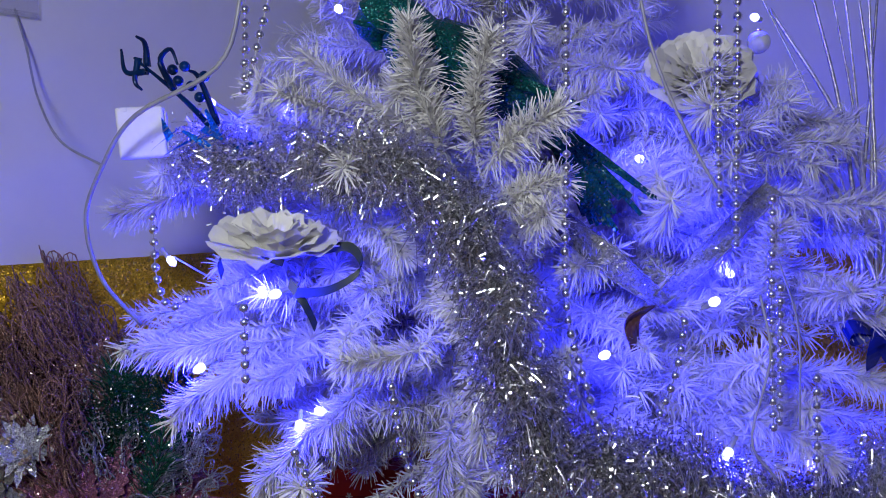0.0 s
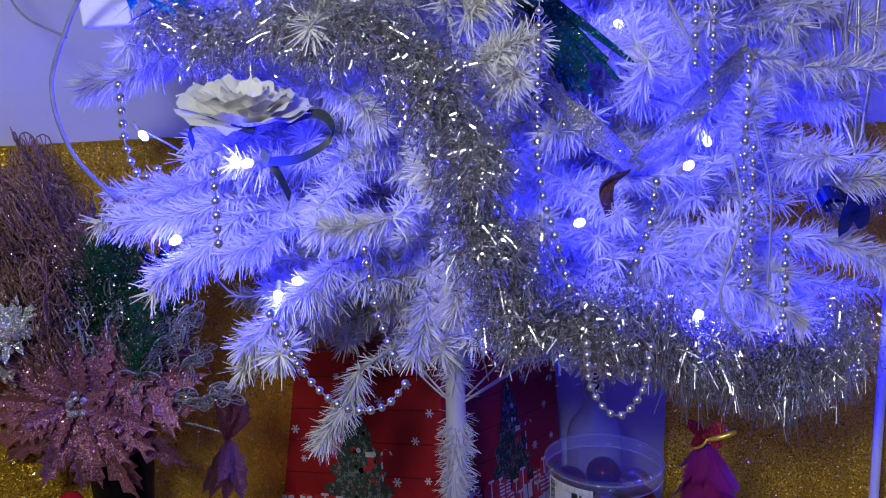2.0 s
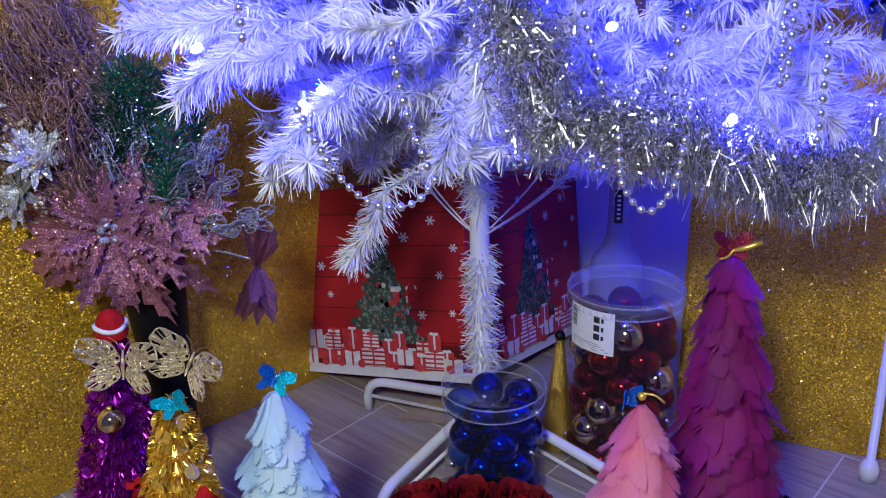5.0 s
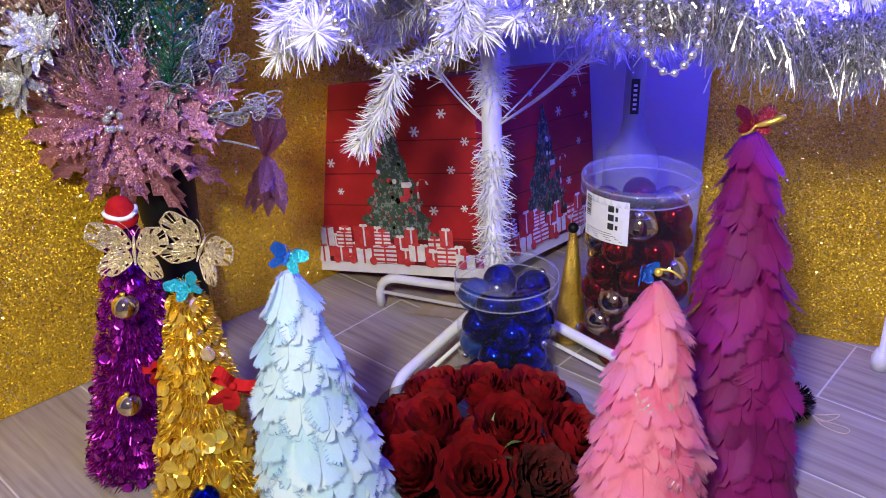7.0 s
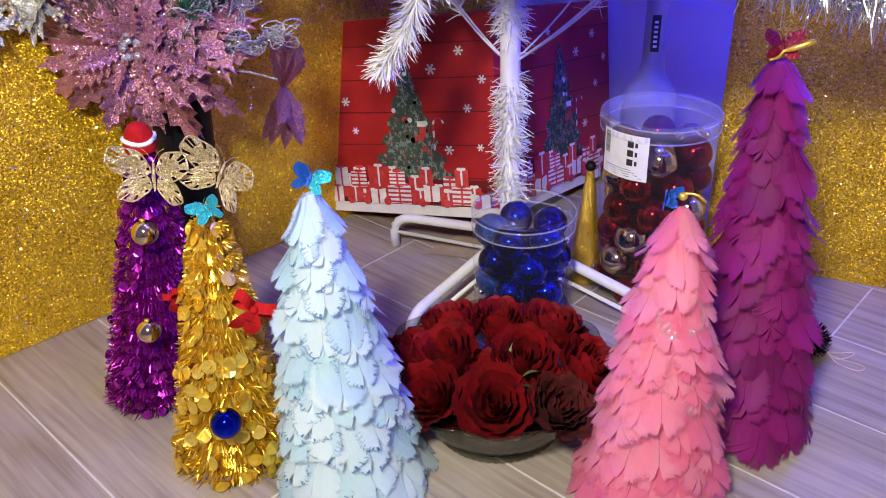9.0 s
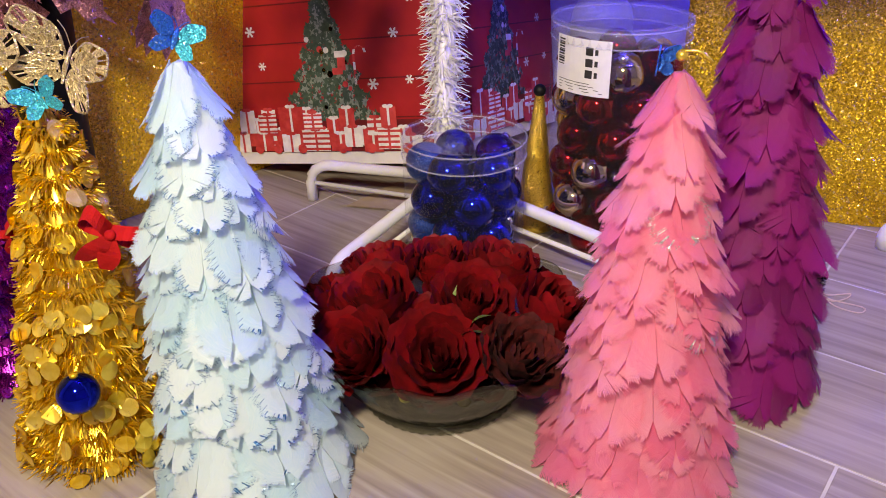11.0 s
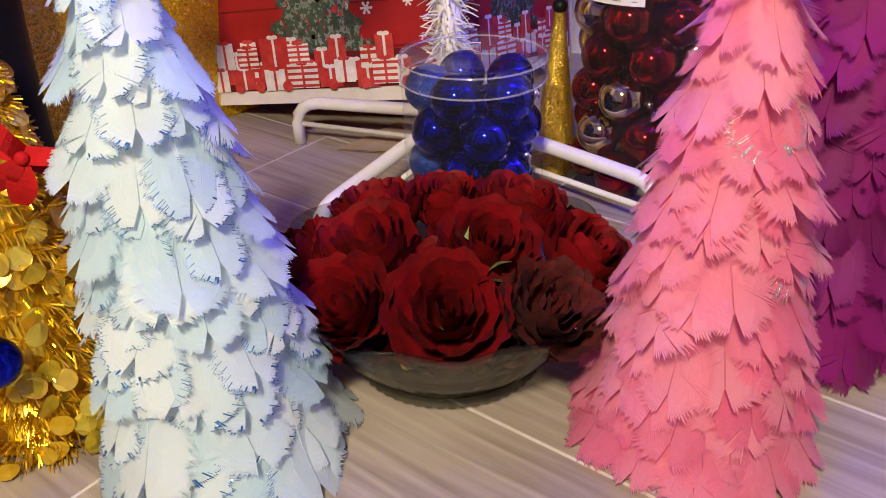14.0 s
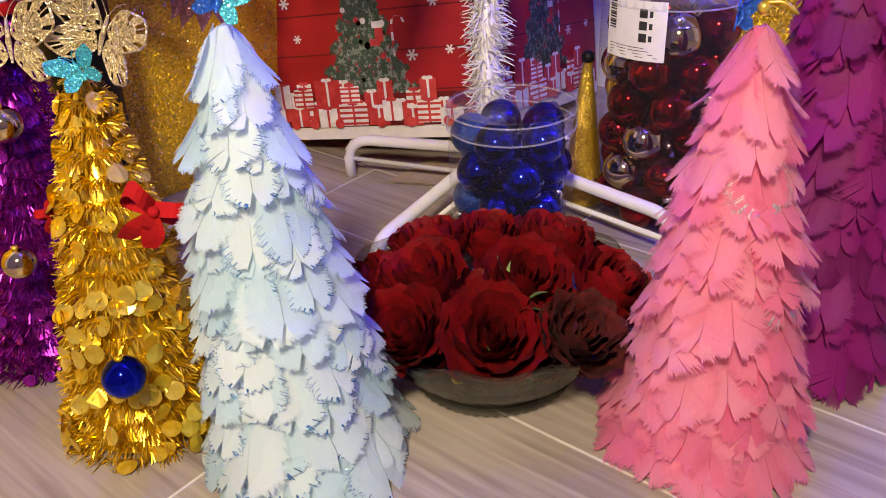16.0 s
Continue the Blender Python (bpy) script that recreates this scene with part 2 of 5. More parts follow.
M_FPINK = feather_mat("pink_feather", (0.76, 0.12, 0.29), (0.93, 0.36, 0.50), 0.12)
M_FMAG = feather_mat("magenta_feather", (0.17, 0.002, 0.10), (0.38, 0.008, 0.23), 0.05)
M_ROSE = plain("dark_red_petal", (0.09, 0.002, 0.004), (0.24, 0.003, 0.007), 0.62, scale=45, bump=0.35, fine=260, Specular_IOR_Level=0.25)
M_ROSEDRY = plain("withered_red_petal", (0.04, 0.002, 0.003), (0.12, 0.005, 0.005), 0.75, scale=70, bump=0.5, fine=260)
M_LEAF = plain("rose_leaf", (0.03, 0.06, 0.01), (0.16, 0.24, 0.05), 0.5, scale=60)
M_GLASS = smoked("smoked_glass", (0.72, 0.73, 0.70))
M_FILM = film("clear_plastic_film", 0.012)
M_LID = film("clear_plastic_lid", 0.12, (0.6, 0.65, 1.0))
M_BALLB = plain("blue_ball_lacquer", (0.0, 0.004, 0.20), (0.001, 0.014, 0.50), 0.09, 0.95, scale=20, bump=0.0)
M_BALLBG = glitter("blue_ball_glitter", (0.0, 0.01, 0.10), (0.003, 0.05, 0.30), 1500, 0.5, 0.35, 0.5)
M_BALLR = plain("red_ball_lacquer", (0.13, 0.001, 0.003), (0.34, 0.006, 0.010), 0.08, 0.95, scale=20, bump=0.0)
M_BALLG = plain("gold_ball_lacquer", (0.55, 0.42, 0.22), (0.72, 0.57, 0.32), 0.08, 1.0, scale=20, bump=0.0)
M_PAPER = plain("white_label_paper", (0.74, 0.74, 0.74), (0.82, 0.82, 0.82), 0.6, scale=50)
M_INK = plain("black_print", (0.01, 0.01, 0.01), (0.03, 0.03, 0.03), 0.6, scale=50)
M_RED = plain("red_printed_board", (0.30, 0.006, 0.010), (0.46, 0.014, 0.018), 0.45, scale=14, bump=0.1)
M_REDLINE = plain("dark_red_print", (0.10, 0.002, 0.004), (0.18, 0.004, 0.006), 0.5, scale=40)
M_REDBOX = plain("red_gift_print", (0.42, 0.02, 0.022), (0.62, 0.06, 0.06), 0.5, scale=90)
M_WHITEP = plain("white_gift_print", (0.62, 0.60, 0.58), (0.82, 0.80, 0.78), 0.5, scale=90)
M_GREYP = plain("pale_ground_print", (0.60, 0.58, 0.57), (0.74, 0.72, 0.71), 0.5, scale=30)
M_PINE = plain("dark_pine_print", (0.012, 0.03, 0.018), (0.05, 0.09, 0.06), 0.55, scale=150)
M_PINE2 = plain("light_pine_print", (0.10, 0.14, 0.11), (0.24, 0.28, 0.24), 0.55, scale=150)
M_CARD = plain("brown_card", (0.35, 0.27, 0.18), (0.46, 0.37, 0.26), 0.8, scale=40)
M_FELT = plain("red_felt", (0.26, 0.003, 0.005), (0.42, 0.007, 0.009), 0.85, scale=80, bump=0.5, Specular_IOR_Level=0.2)
M_FUR = plain("white_fleece", (0.7, 0.7, 0.7), (0.85, 0.85, 0.85), 0.95, scale=80, bump=0.6)
M_LAV = plain("grey_lavender_plastic", (0.30, 0.29, 0.36), (0.38, 0.37, 0.45), 0.45, scale=20)
M_STICK = plain("silver_painted_twig", (0.34, 0.33, 0.32), (0.78, 0.77, 0.74), 0.3, 0.6, scale=150, bump=0.4)
M_BLUESATIN = plain("royal_blue_satin", (0.004, 0.008, 0.16), (0.01, 0.02, 0.40), 0.35, scale=60, bump=0.2)
M_GREYG = glitter("grey_glitter_mesh", (0.06, 0.06, 0.065), (0.36, 0.36, 0.36), 900, 0.5, 0.4, 0.5)
M_CRIMSON = glitter("crimson_glitter", (0.06, 0.0, 0.008), (0.26, 0.004, 0.03), 1300, 0.5, 0.4, 0.4)
M_BROWNTAPE = plain("brown_satin_ribbon", (0.05, 0.02, 0.012), (0.12, 0.05, 0.03), 0.4, scale=80, bump=0.2)
M_GLASSORN = plain("pearl_white_ball", (0.7, 0.7, 0.7), (0.85, 0.85, 0.85), 0.3, scale=90, bump=0.3)

# ---- mesh helpers ----
rng = np.random.default_rng(7)


class Geo:
    """Collects vertices and faces of one mesh."""

    def __init__(self):
        self.v, self.f, self.m, self.uv = [], [], [], []

    def face(self, pts, m=0, uv=None):
        n = len(self.v)
        self.v += [tuple(p) for p in pts]
        self.f.append(tuple(range(n, n + len(pts))))
        self.m.append(m)
        self.uv += uv or [(0.5, 0.5)] * len(pts)

    def blade(self, p, d, side, length, width, droop=0.0, m=0, seg=1, tip=0.25):
        """A narrow strip from p along d, bending down by droop."""
        p, d, side = np.asarray(p, float), np.asarray(d, float), np.asarray(side, float)
        last, lw = p, width
        for i in range(seg):
            q = (i + 1) / seg
            nxt = p + d * length * q + np.array([0, 0, -droop * q * q])
            w = width * (1 - (1 - tip) * q)
            self.face([last - side * lw / 2, last + side * lw / 2, nxt + side * w / 2, nxt - side * w / 2], m,
                      [(0, q - 1 / seg), (1, q - 1 / seg), (1, q), (0, q)])
            last, lw = nxt, w

    def blades(self, P, D, S, L, W, droop, m=0, tip=0.45):
        """Many strips of two pieces each, from arrays."""
        n = len(P)
        L, W = L[:, None], W[:, None]
        down = np.array([0, 0, -1.0]) * (droop * L)
        A, B, C = P, P + D * L * 0.5 + down * 0.25, P + D * L + down
        wm = W * (1 + tip) / 4
        V = np.stack([A - S * W / 2, A + S * W / 2, B + S * wm, B - S * wm, C + S * W * tip / 2, C - S * W * tip / 2], 1).reshape(-1, 3)
        k = len(self.v) + 6 * np.arange(n)[:, None]
        F = np.concatenate([k + np.array([0, 1, 2, 3]), k + np.array([3, 2, 4, 5])], 1).reshape(-1, 4)
        self.v += V.tolist()
        self.f += F.tolist()
        self.m += [m] * (2 * n)
        self.uv += [(0, 0), (1, 0), (1, 0.5), (0, 0.5), (0, 0.5), (1, 0.5), (1, 1), (0, 1)] * n

    def tube(self, pts, r, sides=6, m=0, cap=True):
        pts = [np.asarray(p, float) for p in pts]
        rs = r if isinstance(r, (list, tuple)) else [r] * len(pts)
        n0 = len(self.v)
        ref = np.array([0.31, 0.2, 0.93])
        for i, p in enumerate(pts):
            d = pts[min(i + 1, len(pts) - 1)] - pts[max(i - 1, 0)]
            d = d / (np.linalg.norm(d) + 1e-9)
            a = np.cross(d, ref)
            if np.linalg.norm(a) < 0.1:
                a = np.cross(d, (1, 0, 0))
            a /= np.linalg.norm(a)
            b = np.cross(d, a)
            for k in range(sides):
                t = 2 * math.pi * k / sides
                self.v.append(tuple(p + rs[i] * (a * math.cos(t) + b * math.sin(t))))
        for i in range(len(pts) - 1):
            for k in range(sides):
                k2 = (k + 1) % sides
                self.f.append((n0 + i * sides + k, n0 + i * sides + k2, n0 + (i + 1) * sides + k2, n0 + (i + 1) * sides + k))
                self.m.append(m)
                self.uv += [(0, 0)] * 4
        if cap:
            for i in (0, len(pts) - 1):
                self.f.append(tuple(n0 + i * sides + k for k in range(sides)))
                self.m.append(m)
                self.uv += [(0, 0)] * sides

    def ball(self, c, r, u=12, w=8, m=0, squash=1.0):
        prof = [(r * math.sin(math.pi * i / w), -r * squash * math.cos(math.pi * i / w)) for i in range(w + 1)]
        self.lathe(prof, c, u, m)

    def lathe(self, prof, c=(0, 0, 0), u=24, m=0, wob=None):
        n0 = len(self.v)
        for r, z in prof:
            for k in range(u):
                t = 2 * math.pi * k / u
                rr = max(r, 1e-5) * (wob(t, r, z) if wob else 1)
                self.v.append((c[0] + rr * math.cos(t), c[1] + rr * math.sin(t), c[2] + z))
        for i in range(len(prof) - 1):
            for k in range(u):
                k2 = (k + 1) % u
                self.f.append((n0 + i * u + k, n0 + i * u + k2, n0 + (i + 1) * u + k2, n0 + (i + 1) * u + k))
                self.m.append(m)
                self.uv += [(k / u, i), (k2 / u, i), (k2 / u, i + 1), (k / u, i + 1)]

    def box(self, lo, hi, m=0):
        x0, y0, z0 = lo
        x1, y1, z1 = hi
        c = [(x0, y0, z0), (x1, y0, z0), (x1, y1, z0), (x0, y1, z0), (x0, y0, z1), (x1, y0, z1), (x1, y1, z1), (x0, y1, z1)]
        n = len(self.v)
        self.v += c
        for f in ((0, 3, 2, 1), (4, 5, 6, 7), (0, 1, 5, 4), (1, 2, 6, 5), (2, 3, 7, 6), (3, 0, 4, 7)):
            self.f.append(tuple(n + i for i in f))
            self.m.append(m)
            self.uv += [(0, 0), (1, 0), (1, 1), (0, 1)]

    def mesh(self, name, mats, smooth=False):
        me = bpy.data.meshes.new(name)
        me.from_pydata(self.v, [], self.f)
        for mt in mats if isinstance(mats, (list, tuple)) else [mats]:
            me.materials.append(mt)
        me.polygons.foreach_set("material_index", self.m)
        uvl = me.uv_layers.new(name="UVMap")
        uvl.data.foreach_set("uv", np.array(self.uv, float).ravel())
        if smooth:
            me.polygons.foreach_set("use_smooth", [True] * len(self.f))
        me.update()
        if 2 < len(self.f) < 500:
            bm = bmesh.new()
            bm.from_mesh(me)
            bmesh.ops.remove_doubles(bm, verts=bm.verts, dist=2e-6)
            bm.to_mesh(me)
            bm.free()
        return me


def thing(name, label, category, m=None, group="", kind=""):
    ob = tagged(new(name), label, category, group, kind)
    ob.empty_display_size = 0.05
    if m is not None:
        ob.matrix_world = m
    return ob


def part(name, geo, mats, parent, label="", smooth=False, m=None):
    me = geo if isinstance(geo, bpy.types.Mesh) else geo.mesh(name, mats, smooth)
    ob = new(name, me)
    ob.parent = parent
    if m is not None:
        ob.matrix_local = m
    return tagged(ob, label)


def solid(name, geo, mats, label, category, m=None, smooth=False, group="", kind=""):
    ob = tagged(new(name, geo.mesh(name, mats, smooth)), label, category, group, kind)
    if m is not None:
        ob.matrix_world = m
    return ob


def unit(v):
    v = np.asarray(v, float)
    return v / (np.linalg.norm(v) + 1e-12)


def curve(pts, n):
    """Points along a smooth line through pts."""
    pts = [np.asarray(p, float) for p in pts]
    pts = [2 * pts[0] - pts[1]] + pts + [2 * pts[-1] - pts[-2]]
    out = []
    k = len(pts) - 3
    for i in range(n):
        s = i / (n - 1) * k
        j = min(int(s), k - 1)
        t = s - j
        a, b, c, d = pts[j:j + 4]
        out.append(0.5 * (2 * b + (c - a) * t + (2 * a - 5 * b + 4 * c - d) * t * t + (3 * b - a - 3 * c + d) * t ** 3))
    return out

# ---- the room ----
LDIR, RDIR = np.array([0.58, 0.815]), np.array([0.839, -0.545])
CORNER = np.array([-0.064, 1.075])
FAR_L, FAR_R = CORNER - 3.2 * LDIR, CORNER + 3.2 * RDIR
FAR = FAR_L + FAR_R - CORNER


def wall(name, a, b, h=2.5, thick=0.1):
    a, b = np.asarray(a), np.asarray(b)
    d = b - a
    length = float(np.hypot(*d))
    g = Geo()
    g.box((-thick, 0, 0), (length + thick, thick, h))
    ob = solid(name, g, M_WALL, "plain white painted wall", "wall", pose(a[0], a[1], 0, 0, 0, math.degrees(math.atan2(d[1], d[0]))), kind="structure")
    return ob


wall("wall_west", FAR_L, CORNER)
wall("wall_north", CORNER, FAR_R)
wall("wall_east", FAR_R, FAR)
wall("wall_south", FAR, FAR_L)
g = Geo()
lo, hi = np.min([FAR_L, FAR_R, FAR, CORNER], axis=0), np.max([FAR_L, FAR_R, FAR, CORNER], axis=0)
g.box((lo[0] - 0.2, lo[1] - 0.2, 2.5), (hi[0] + 0.2, hi[1] + 0.2, 2.6))
solid("ceiling", g, M_CEIL, "plain white painted ceiling", "ceiling", kind="structure")
g = Geo()
g.box((lo[0] - 0.2, lo[1] - 0.2, -0.05), (hi[0] + 0.2, hi[1] + 0.2, -0.0006))
floor = solid("floor", g, M_GROUT, "grey-brown wood-look plank tiles with pale grout", "floor", kind="structure")


def sheet(name, a, b, h, label, waves, lean=0.0):
    """A stiff glitter sheet standing on the floor, slightly wavy, with thickness."""
    a, b = np.asarray(a, float), np.asarray(b, float)
    n = np.array([(b - a)[1], -(b - a)[0]]) / np.hypot(*(b - a))
    g = Geo()
    nx, nz = 40, 24
    rows = []
    for back in (0, 1):
        for i in range(nx + 1):
            for j in range(nz + 1):
                s, t = i / nx, j / nz
                off = waves * (math.sin(9 * s + 1.3) * 0.6 + math.sin(23 * s + 2 * t) * 0.25 + math.sin(5 * t + 4 * s) * 0.4) - lean * t
                p = a + (b - a) * s + n * (off - 0.002 * back)
                g.v.append((p[0], p[1], 0.001 + h * t))
    k = (nx + 1) * (nz + 1)
    for i in range(nx):
        for j in range(nz):
            q = i * (nz + 1) + j
            for f in ((q, q + nz + 1, q + nz + 2, q + 1), (k + q, k + q + 1, k + q + nz + 2, k + q + nz + 1)):
                g.f.append(f), g.m.append(0)
                g.uv.extend([(0, 0)] * 4)
    edge = [i * (nz + 1) + nz for i in range(nx + 1)]
    for i in range(nx):
        g.f.append((edge[i], edge[i + 1], k + edge[i + 1], k + edge[i])), g.m.append(0)
        g.uv.extend([(0, 0)] * 4)
    for e in (list(range(nz + 1)), [nx * (nz + 1) + j for j in range(nz + 1)]):
        for j in range(nz):
            g.f.append((e[j], e[j + 1], k + e[j + 1], k + e[j])), g.m.append(0)
            g.uv.extend([(0, 0)] * 4)
    return solid(name, g, M_GOLDSHEET, label, "glitter sheet", smooth=True)


LW = lambda s: np.array([-0.482, 0.466]) + s * LDIR
sheet("glitter_sheet", LW(-0.95), LW(0.66), 0.80, "gold glitter foam sheet standing along the white wall", 0.003)
sheet("glitter_sheet", (0.308, 0.509), (0.72, 0.43), 0.81, "gold glitter foam sheet with a loose edge, standing before the wall", 0.005)

# ---- white tree ----
TX, TY = -0.03, 0.458


def in_room(p):
    """True inside the walls and sheets."""
    q = np.asarray(p[:2]) - np.array([-0.494, 0.475])
    if q[0] * LDIR[1] - q[1] * LDIR[0] < 0.03:
        return False
    if p[0] > 0.25 and p[1] > 0.49 - 0.19 * (p[0] - 0.4):
        return False
    q = np.asarray(p[:2]) - CORNER
    return q[0] * 0.545 + q[1] * 0.839 < -0.05


def needles(g, a, b, n, length, width, droop=0.0, bend=None, start=0.0):
    """A twig from a to b with flat needles all round, leaning towards its tip."""
    a, b = np.asarray(a, float), np.asarray(b, float)
    mid = (a + b) / 2 + (np.zeros(3) if bend is None else np.asarray(bend))
    line = curve([a, mid, b], 9)
    g.tube(line, [0.0024 - 0.0001 * i for i in range(9)], 5, 1)
    line = np.array(line)
    s = start + (1 - start) * (np.arange(n) + rng.random(n)) / n
    j = np.minimum((s * 8).astype(int), 7)
    t = (s * 8 - j)[:, None]
    P = line[j] * (1 - t) + line[j + 1] * t
    ax = line[j + 1] - line[j]
    ax /= np.linalg.norm(ax, axis=1)[:, None]
    nrm = lambda a: a / (np.linalg.norm(a, axis=1)[:, None] + 1e-9)
    u = nrm(np.cross(ax, rng.normal(size=(n, 3))))
    D = nrm(u + ax * rng.uniform(0.25, 1.35, n)[:, None] + rng.normal(size=(n, 3)) * 0.26)
    S = nrm(np.cross(D, ax + rng.normal(size=(n, 3)) * 0.6))
    L = length * rng.uniform(0.55, 1.25, n) * np.where(s > 0.93, 0.8, 1.0)
    g.blades(P, D, S, L, width * rng.uniform(0.7, 1.2, n), droop)


tree = thing("christmas_tree", "white artificial tree with drooping branches on a white metal stand", "artificial tree")
g = Geo()
g.tube([(TX, TY, 0.03), (TX, TY, 0.5), (TX, TY, 1.0), (TX, TY, 1.75)], [0.017, 0.016, 0.014, 0.008], 12)
part("trunk", g, M_WIRE, tree, "white steel pole", True)
g = Geo()
for z, dens in ((0.16, 220), (0.23, 260), (0.30, 260), (0.44, 240), (0.58, 300), (0.8, 300), (1.05, 260), (1.3, 240)):
    for i in range(int(dens * 1.5)):
        a = rng.uniform(0, 2 * math.pi)
        p = np.array([TX + 0.016 * math.cos(a), TY + 0.016 * math.sin(a), z + rng.normal() * 0.021])
        d = unit((math.cos(a + rng.normal() * 0.5), math.sin(a + rng.normal() * 0.5), rng.normal() * 0.5))
        g.blade(p, d, unit(np.cross(d, rng.normal(size=3))), rng.uniform(0.008, 0.027), 0.0022, 0.004, 0, 2, 0.5)
part("trunk_tinsel", g, M_NEEDLE, tree, "white tinsel needles wound round the pole")

# branch tips towards the camera, then a full round of others
TIPS = [(-0.07, -0.10, 0.916), (0.022, -0.06, 0.80), (-0.085, -0.055, 0.757), (-0.385, 0.085, 0.885), (-0.185, -0.02, 0.585),
        (-0.27, -0.03, 0.668), (-0.335, -0.01, 0.735), 
        (0.10, -0.05, 0.88), (0.02, 0.01, 0.60), (0.05, 0.06, 0.66),
        (0.33, 0.05, 0.62), (0.40, 0.12, 0.80), (0.20, 0.02, 0.74), (-0.23, -0.01, 0.80),
        (-0.12, 0.02, 0.64), (0.14, 0.03, 0.60), (0.26, 0.10, 0.92), (-0.26, 0.06, 0.95), (0.17, 0.08, 1.02),
        (0.44, 0.16, 0.76), (0.47, 0.26, 0.82), (0.40, 0.14, 0.63)]


def branch(tip, root_z, subs, thick=1.0):
    g = Geo()
    tip = np.array(tip, float)
    root = np.array([TX, TY, root_z])
    d = tip - root
    L = float(np.linalg.norm(d))
    sag = np.array([0, 0, 0.04 * L + 0.01])
    needles(g, root + d * 0.12, tip, int(1300 * L * thick) + 200, 0.029, 0.0018, 0.1, sag, 0.12)
    out = unit(d * np.array([1, 1, 0.2]))
    sidev = np.array([-out[1], out[0], 0])
    for k in range(subs):
        s = rng.uniform(0.42, 0.85)
        base = root + d * s + sag * (1 - abs(2 * s - 1))
        sg = 1 if k % 2 else -1
        e = base + (unit(out + sg * sidev * rng.uniform(0.5, 1.0) + np.array([0, 0, rng.uniform(-0.35, 0.35)]))) * rng.uniform(0.10, 0.17)
        if in_room(e):
            needles(g, base, e, int(330 * thick), 0.028, 0.0018, 0.1, None, 0.02)
    return part("branch", g, [M_NEEDLE, M_TWIST], tree)


for t in TIPS:
    branch(t, min(max(t[2] - rng.uniform(-0.10, 0.02), 0.50), 1.2), 3, 1.8)
for lev, z in enumerate(np.arange(0.52, 1.5, 0.085)):
    count = 11 if z < 1.1 else 8
    for k in range(count):
        a = 2 * math.pi * (k + 0.5 * (lev % 2) + rng.uniform(-0.25, 0.25)) / count
        R = (0.36 if z > 0.58 else 0.27) * (1.95 - z) / 1.3 * rng.uniform(0.8, 1.05)
        for _ in range(14):
            tip = np.array([TX + R * math.cos(a), TY + R * math.sin(a), z + R * rng.uniform(-0.02, 0.32)])
            if in_room(tip):
                break
            R *= 0.88
        if R > 0.14:
            branch(tip, z, 5 if z < 1.15 else 3)

TWIGS_UP = [(0.008, -0.04, 0.939, -0.014, -0.08, 1.044), (0.038, -0.04, 0.939, 0.059, -0.08, 1.031), (0.056, -0.04, 0.928, 0.118, -0.08, 0.964),
            (0.049, -0.019999999999999997, 0.875, 0.118, -0.06, 0.907), (-0.034, 0.010000000000000002, 0.965, -0.125, -0.03, 1.028), (-0.141, 0.06, 0.951, -0.188, 0.02, 0.983),
            (-0.309, 0.12, 0.91, -0.392, 0.08, 0.875), (-0.203, 0.02, 0.756, -0.301, -0.02, 0.739), (-0.187, 0.010000000000000002, 0.743, -0.262, -0.03, 0.684),
            (-0.133, 0.010000000000000002, 0.664, -0.176, -0.03, 0.611), (-0.022, -0.019999999999999997, 0.744, -0.086, -0.06, 0.741), (0.049, -0.019999999999999997, 0.755, 0.022, -0.06, 0.798),
            (0.027, 0.02, 0.707, 0.041, -0.02, 0.654)]
TWIGS_LOW = [(-0.096, 0.03, 0.873, -0.035, -0.01, 0.836), (0.326, 0.1, 0.783, 0.327, 0.06, 0.861), (0.273, 0.08, 0.681, 0.319, 0.04, 0.738),
             (0.303, 0.08, 0.662, 0.375, 0.04, 0.635), (0.001, 0.04, 0.649, -0.007, 0.0, 0.6), (-0.151, 0.02, 0.724, -0.186, -0.02, 0.706),
             (-0.041, -0.010000000000000002, 0.985, -0.008, -0.05, 1.006), (0.07, -0.010000000000000002, 0.847, 0.104, -0.05, 0.875), (0.173, 0.07, 0.836, 0.125, 0.03, 0.821),
             (0.085, 0.010000000000000002, 0.698, 0.125, -0.03, 0.746), (0.407, 0.16, 0.749, 0.467, 0.12, 0.768), (0.421, 0.16, 0.695, 0.486, 0.12, 0.671),
             (-0.099, 0.04, 0.685, -0.121, 0.0, 0.661), (-0.1, 0.13, 0.535, -0.142, 0.09, 0.455)]
for r in TWIGS_UP + TWIGS_LOW:
    a, b = np.array(r[:3]), np.array(r[3:])
    root = np.array([TX, TY, a[2] - 0.05])
    g = Geo()
    needles(g, root + (a - root) * 0.35, a, 220, 0.024, 0.0022, 0.1, np.array([0, 0, 0.01]), 0.05)
    L = float(np.linalg.norm(b - a))
    needles(g, a, b, int(7500 * L) + 260, 0.0260, 0.0018, 0.12, unit(np.cross(b - a, (0, 1, 0.2))) * 0.06 * L, 0.0)
    part("branch", g, [M_NEEDLE, M_TWIST], tree)

for _ in range(34):
    t = np.array([rng.uniform(0.20, 0.52), rng.uniform(0.06, 0.34), rng.uniform(0.58, 1.0)])
    if in_room(t):
        branch(t, max(0.52, t[2] - rng.uniform(-0.05, 0.08)), 3)

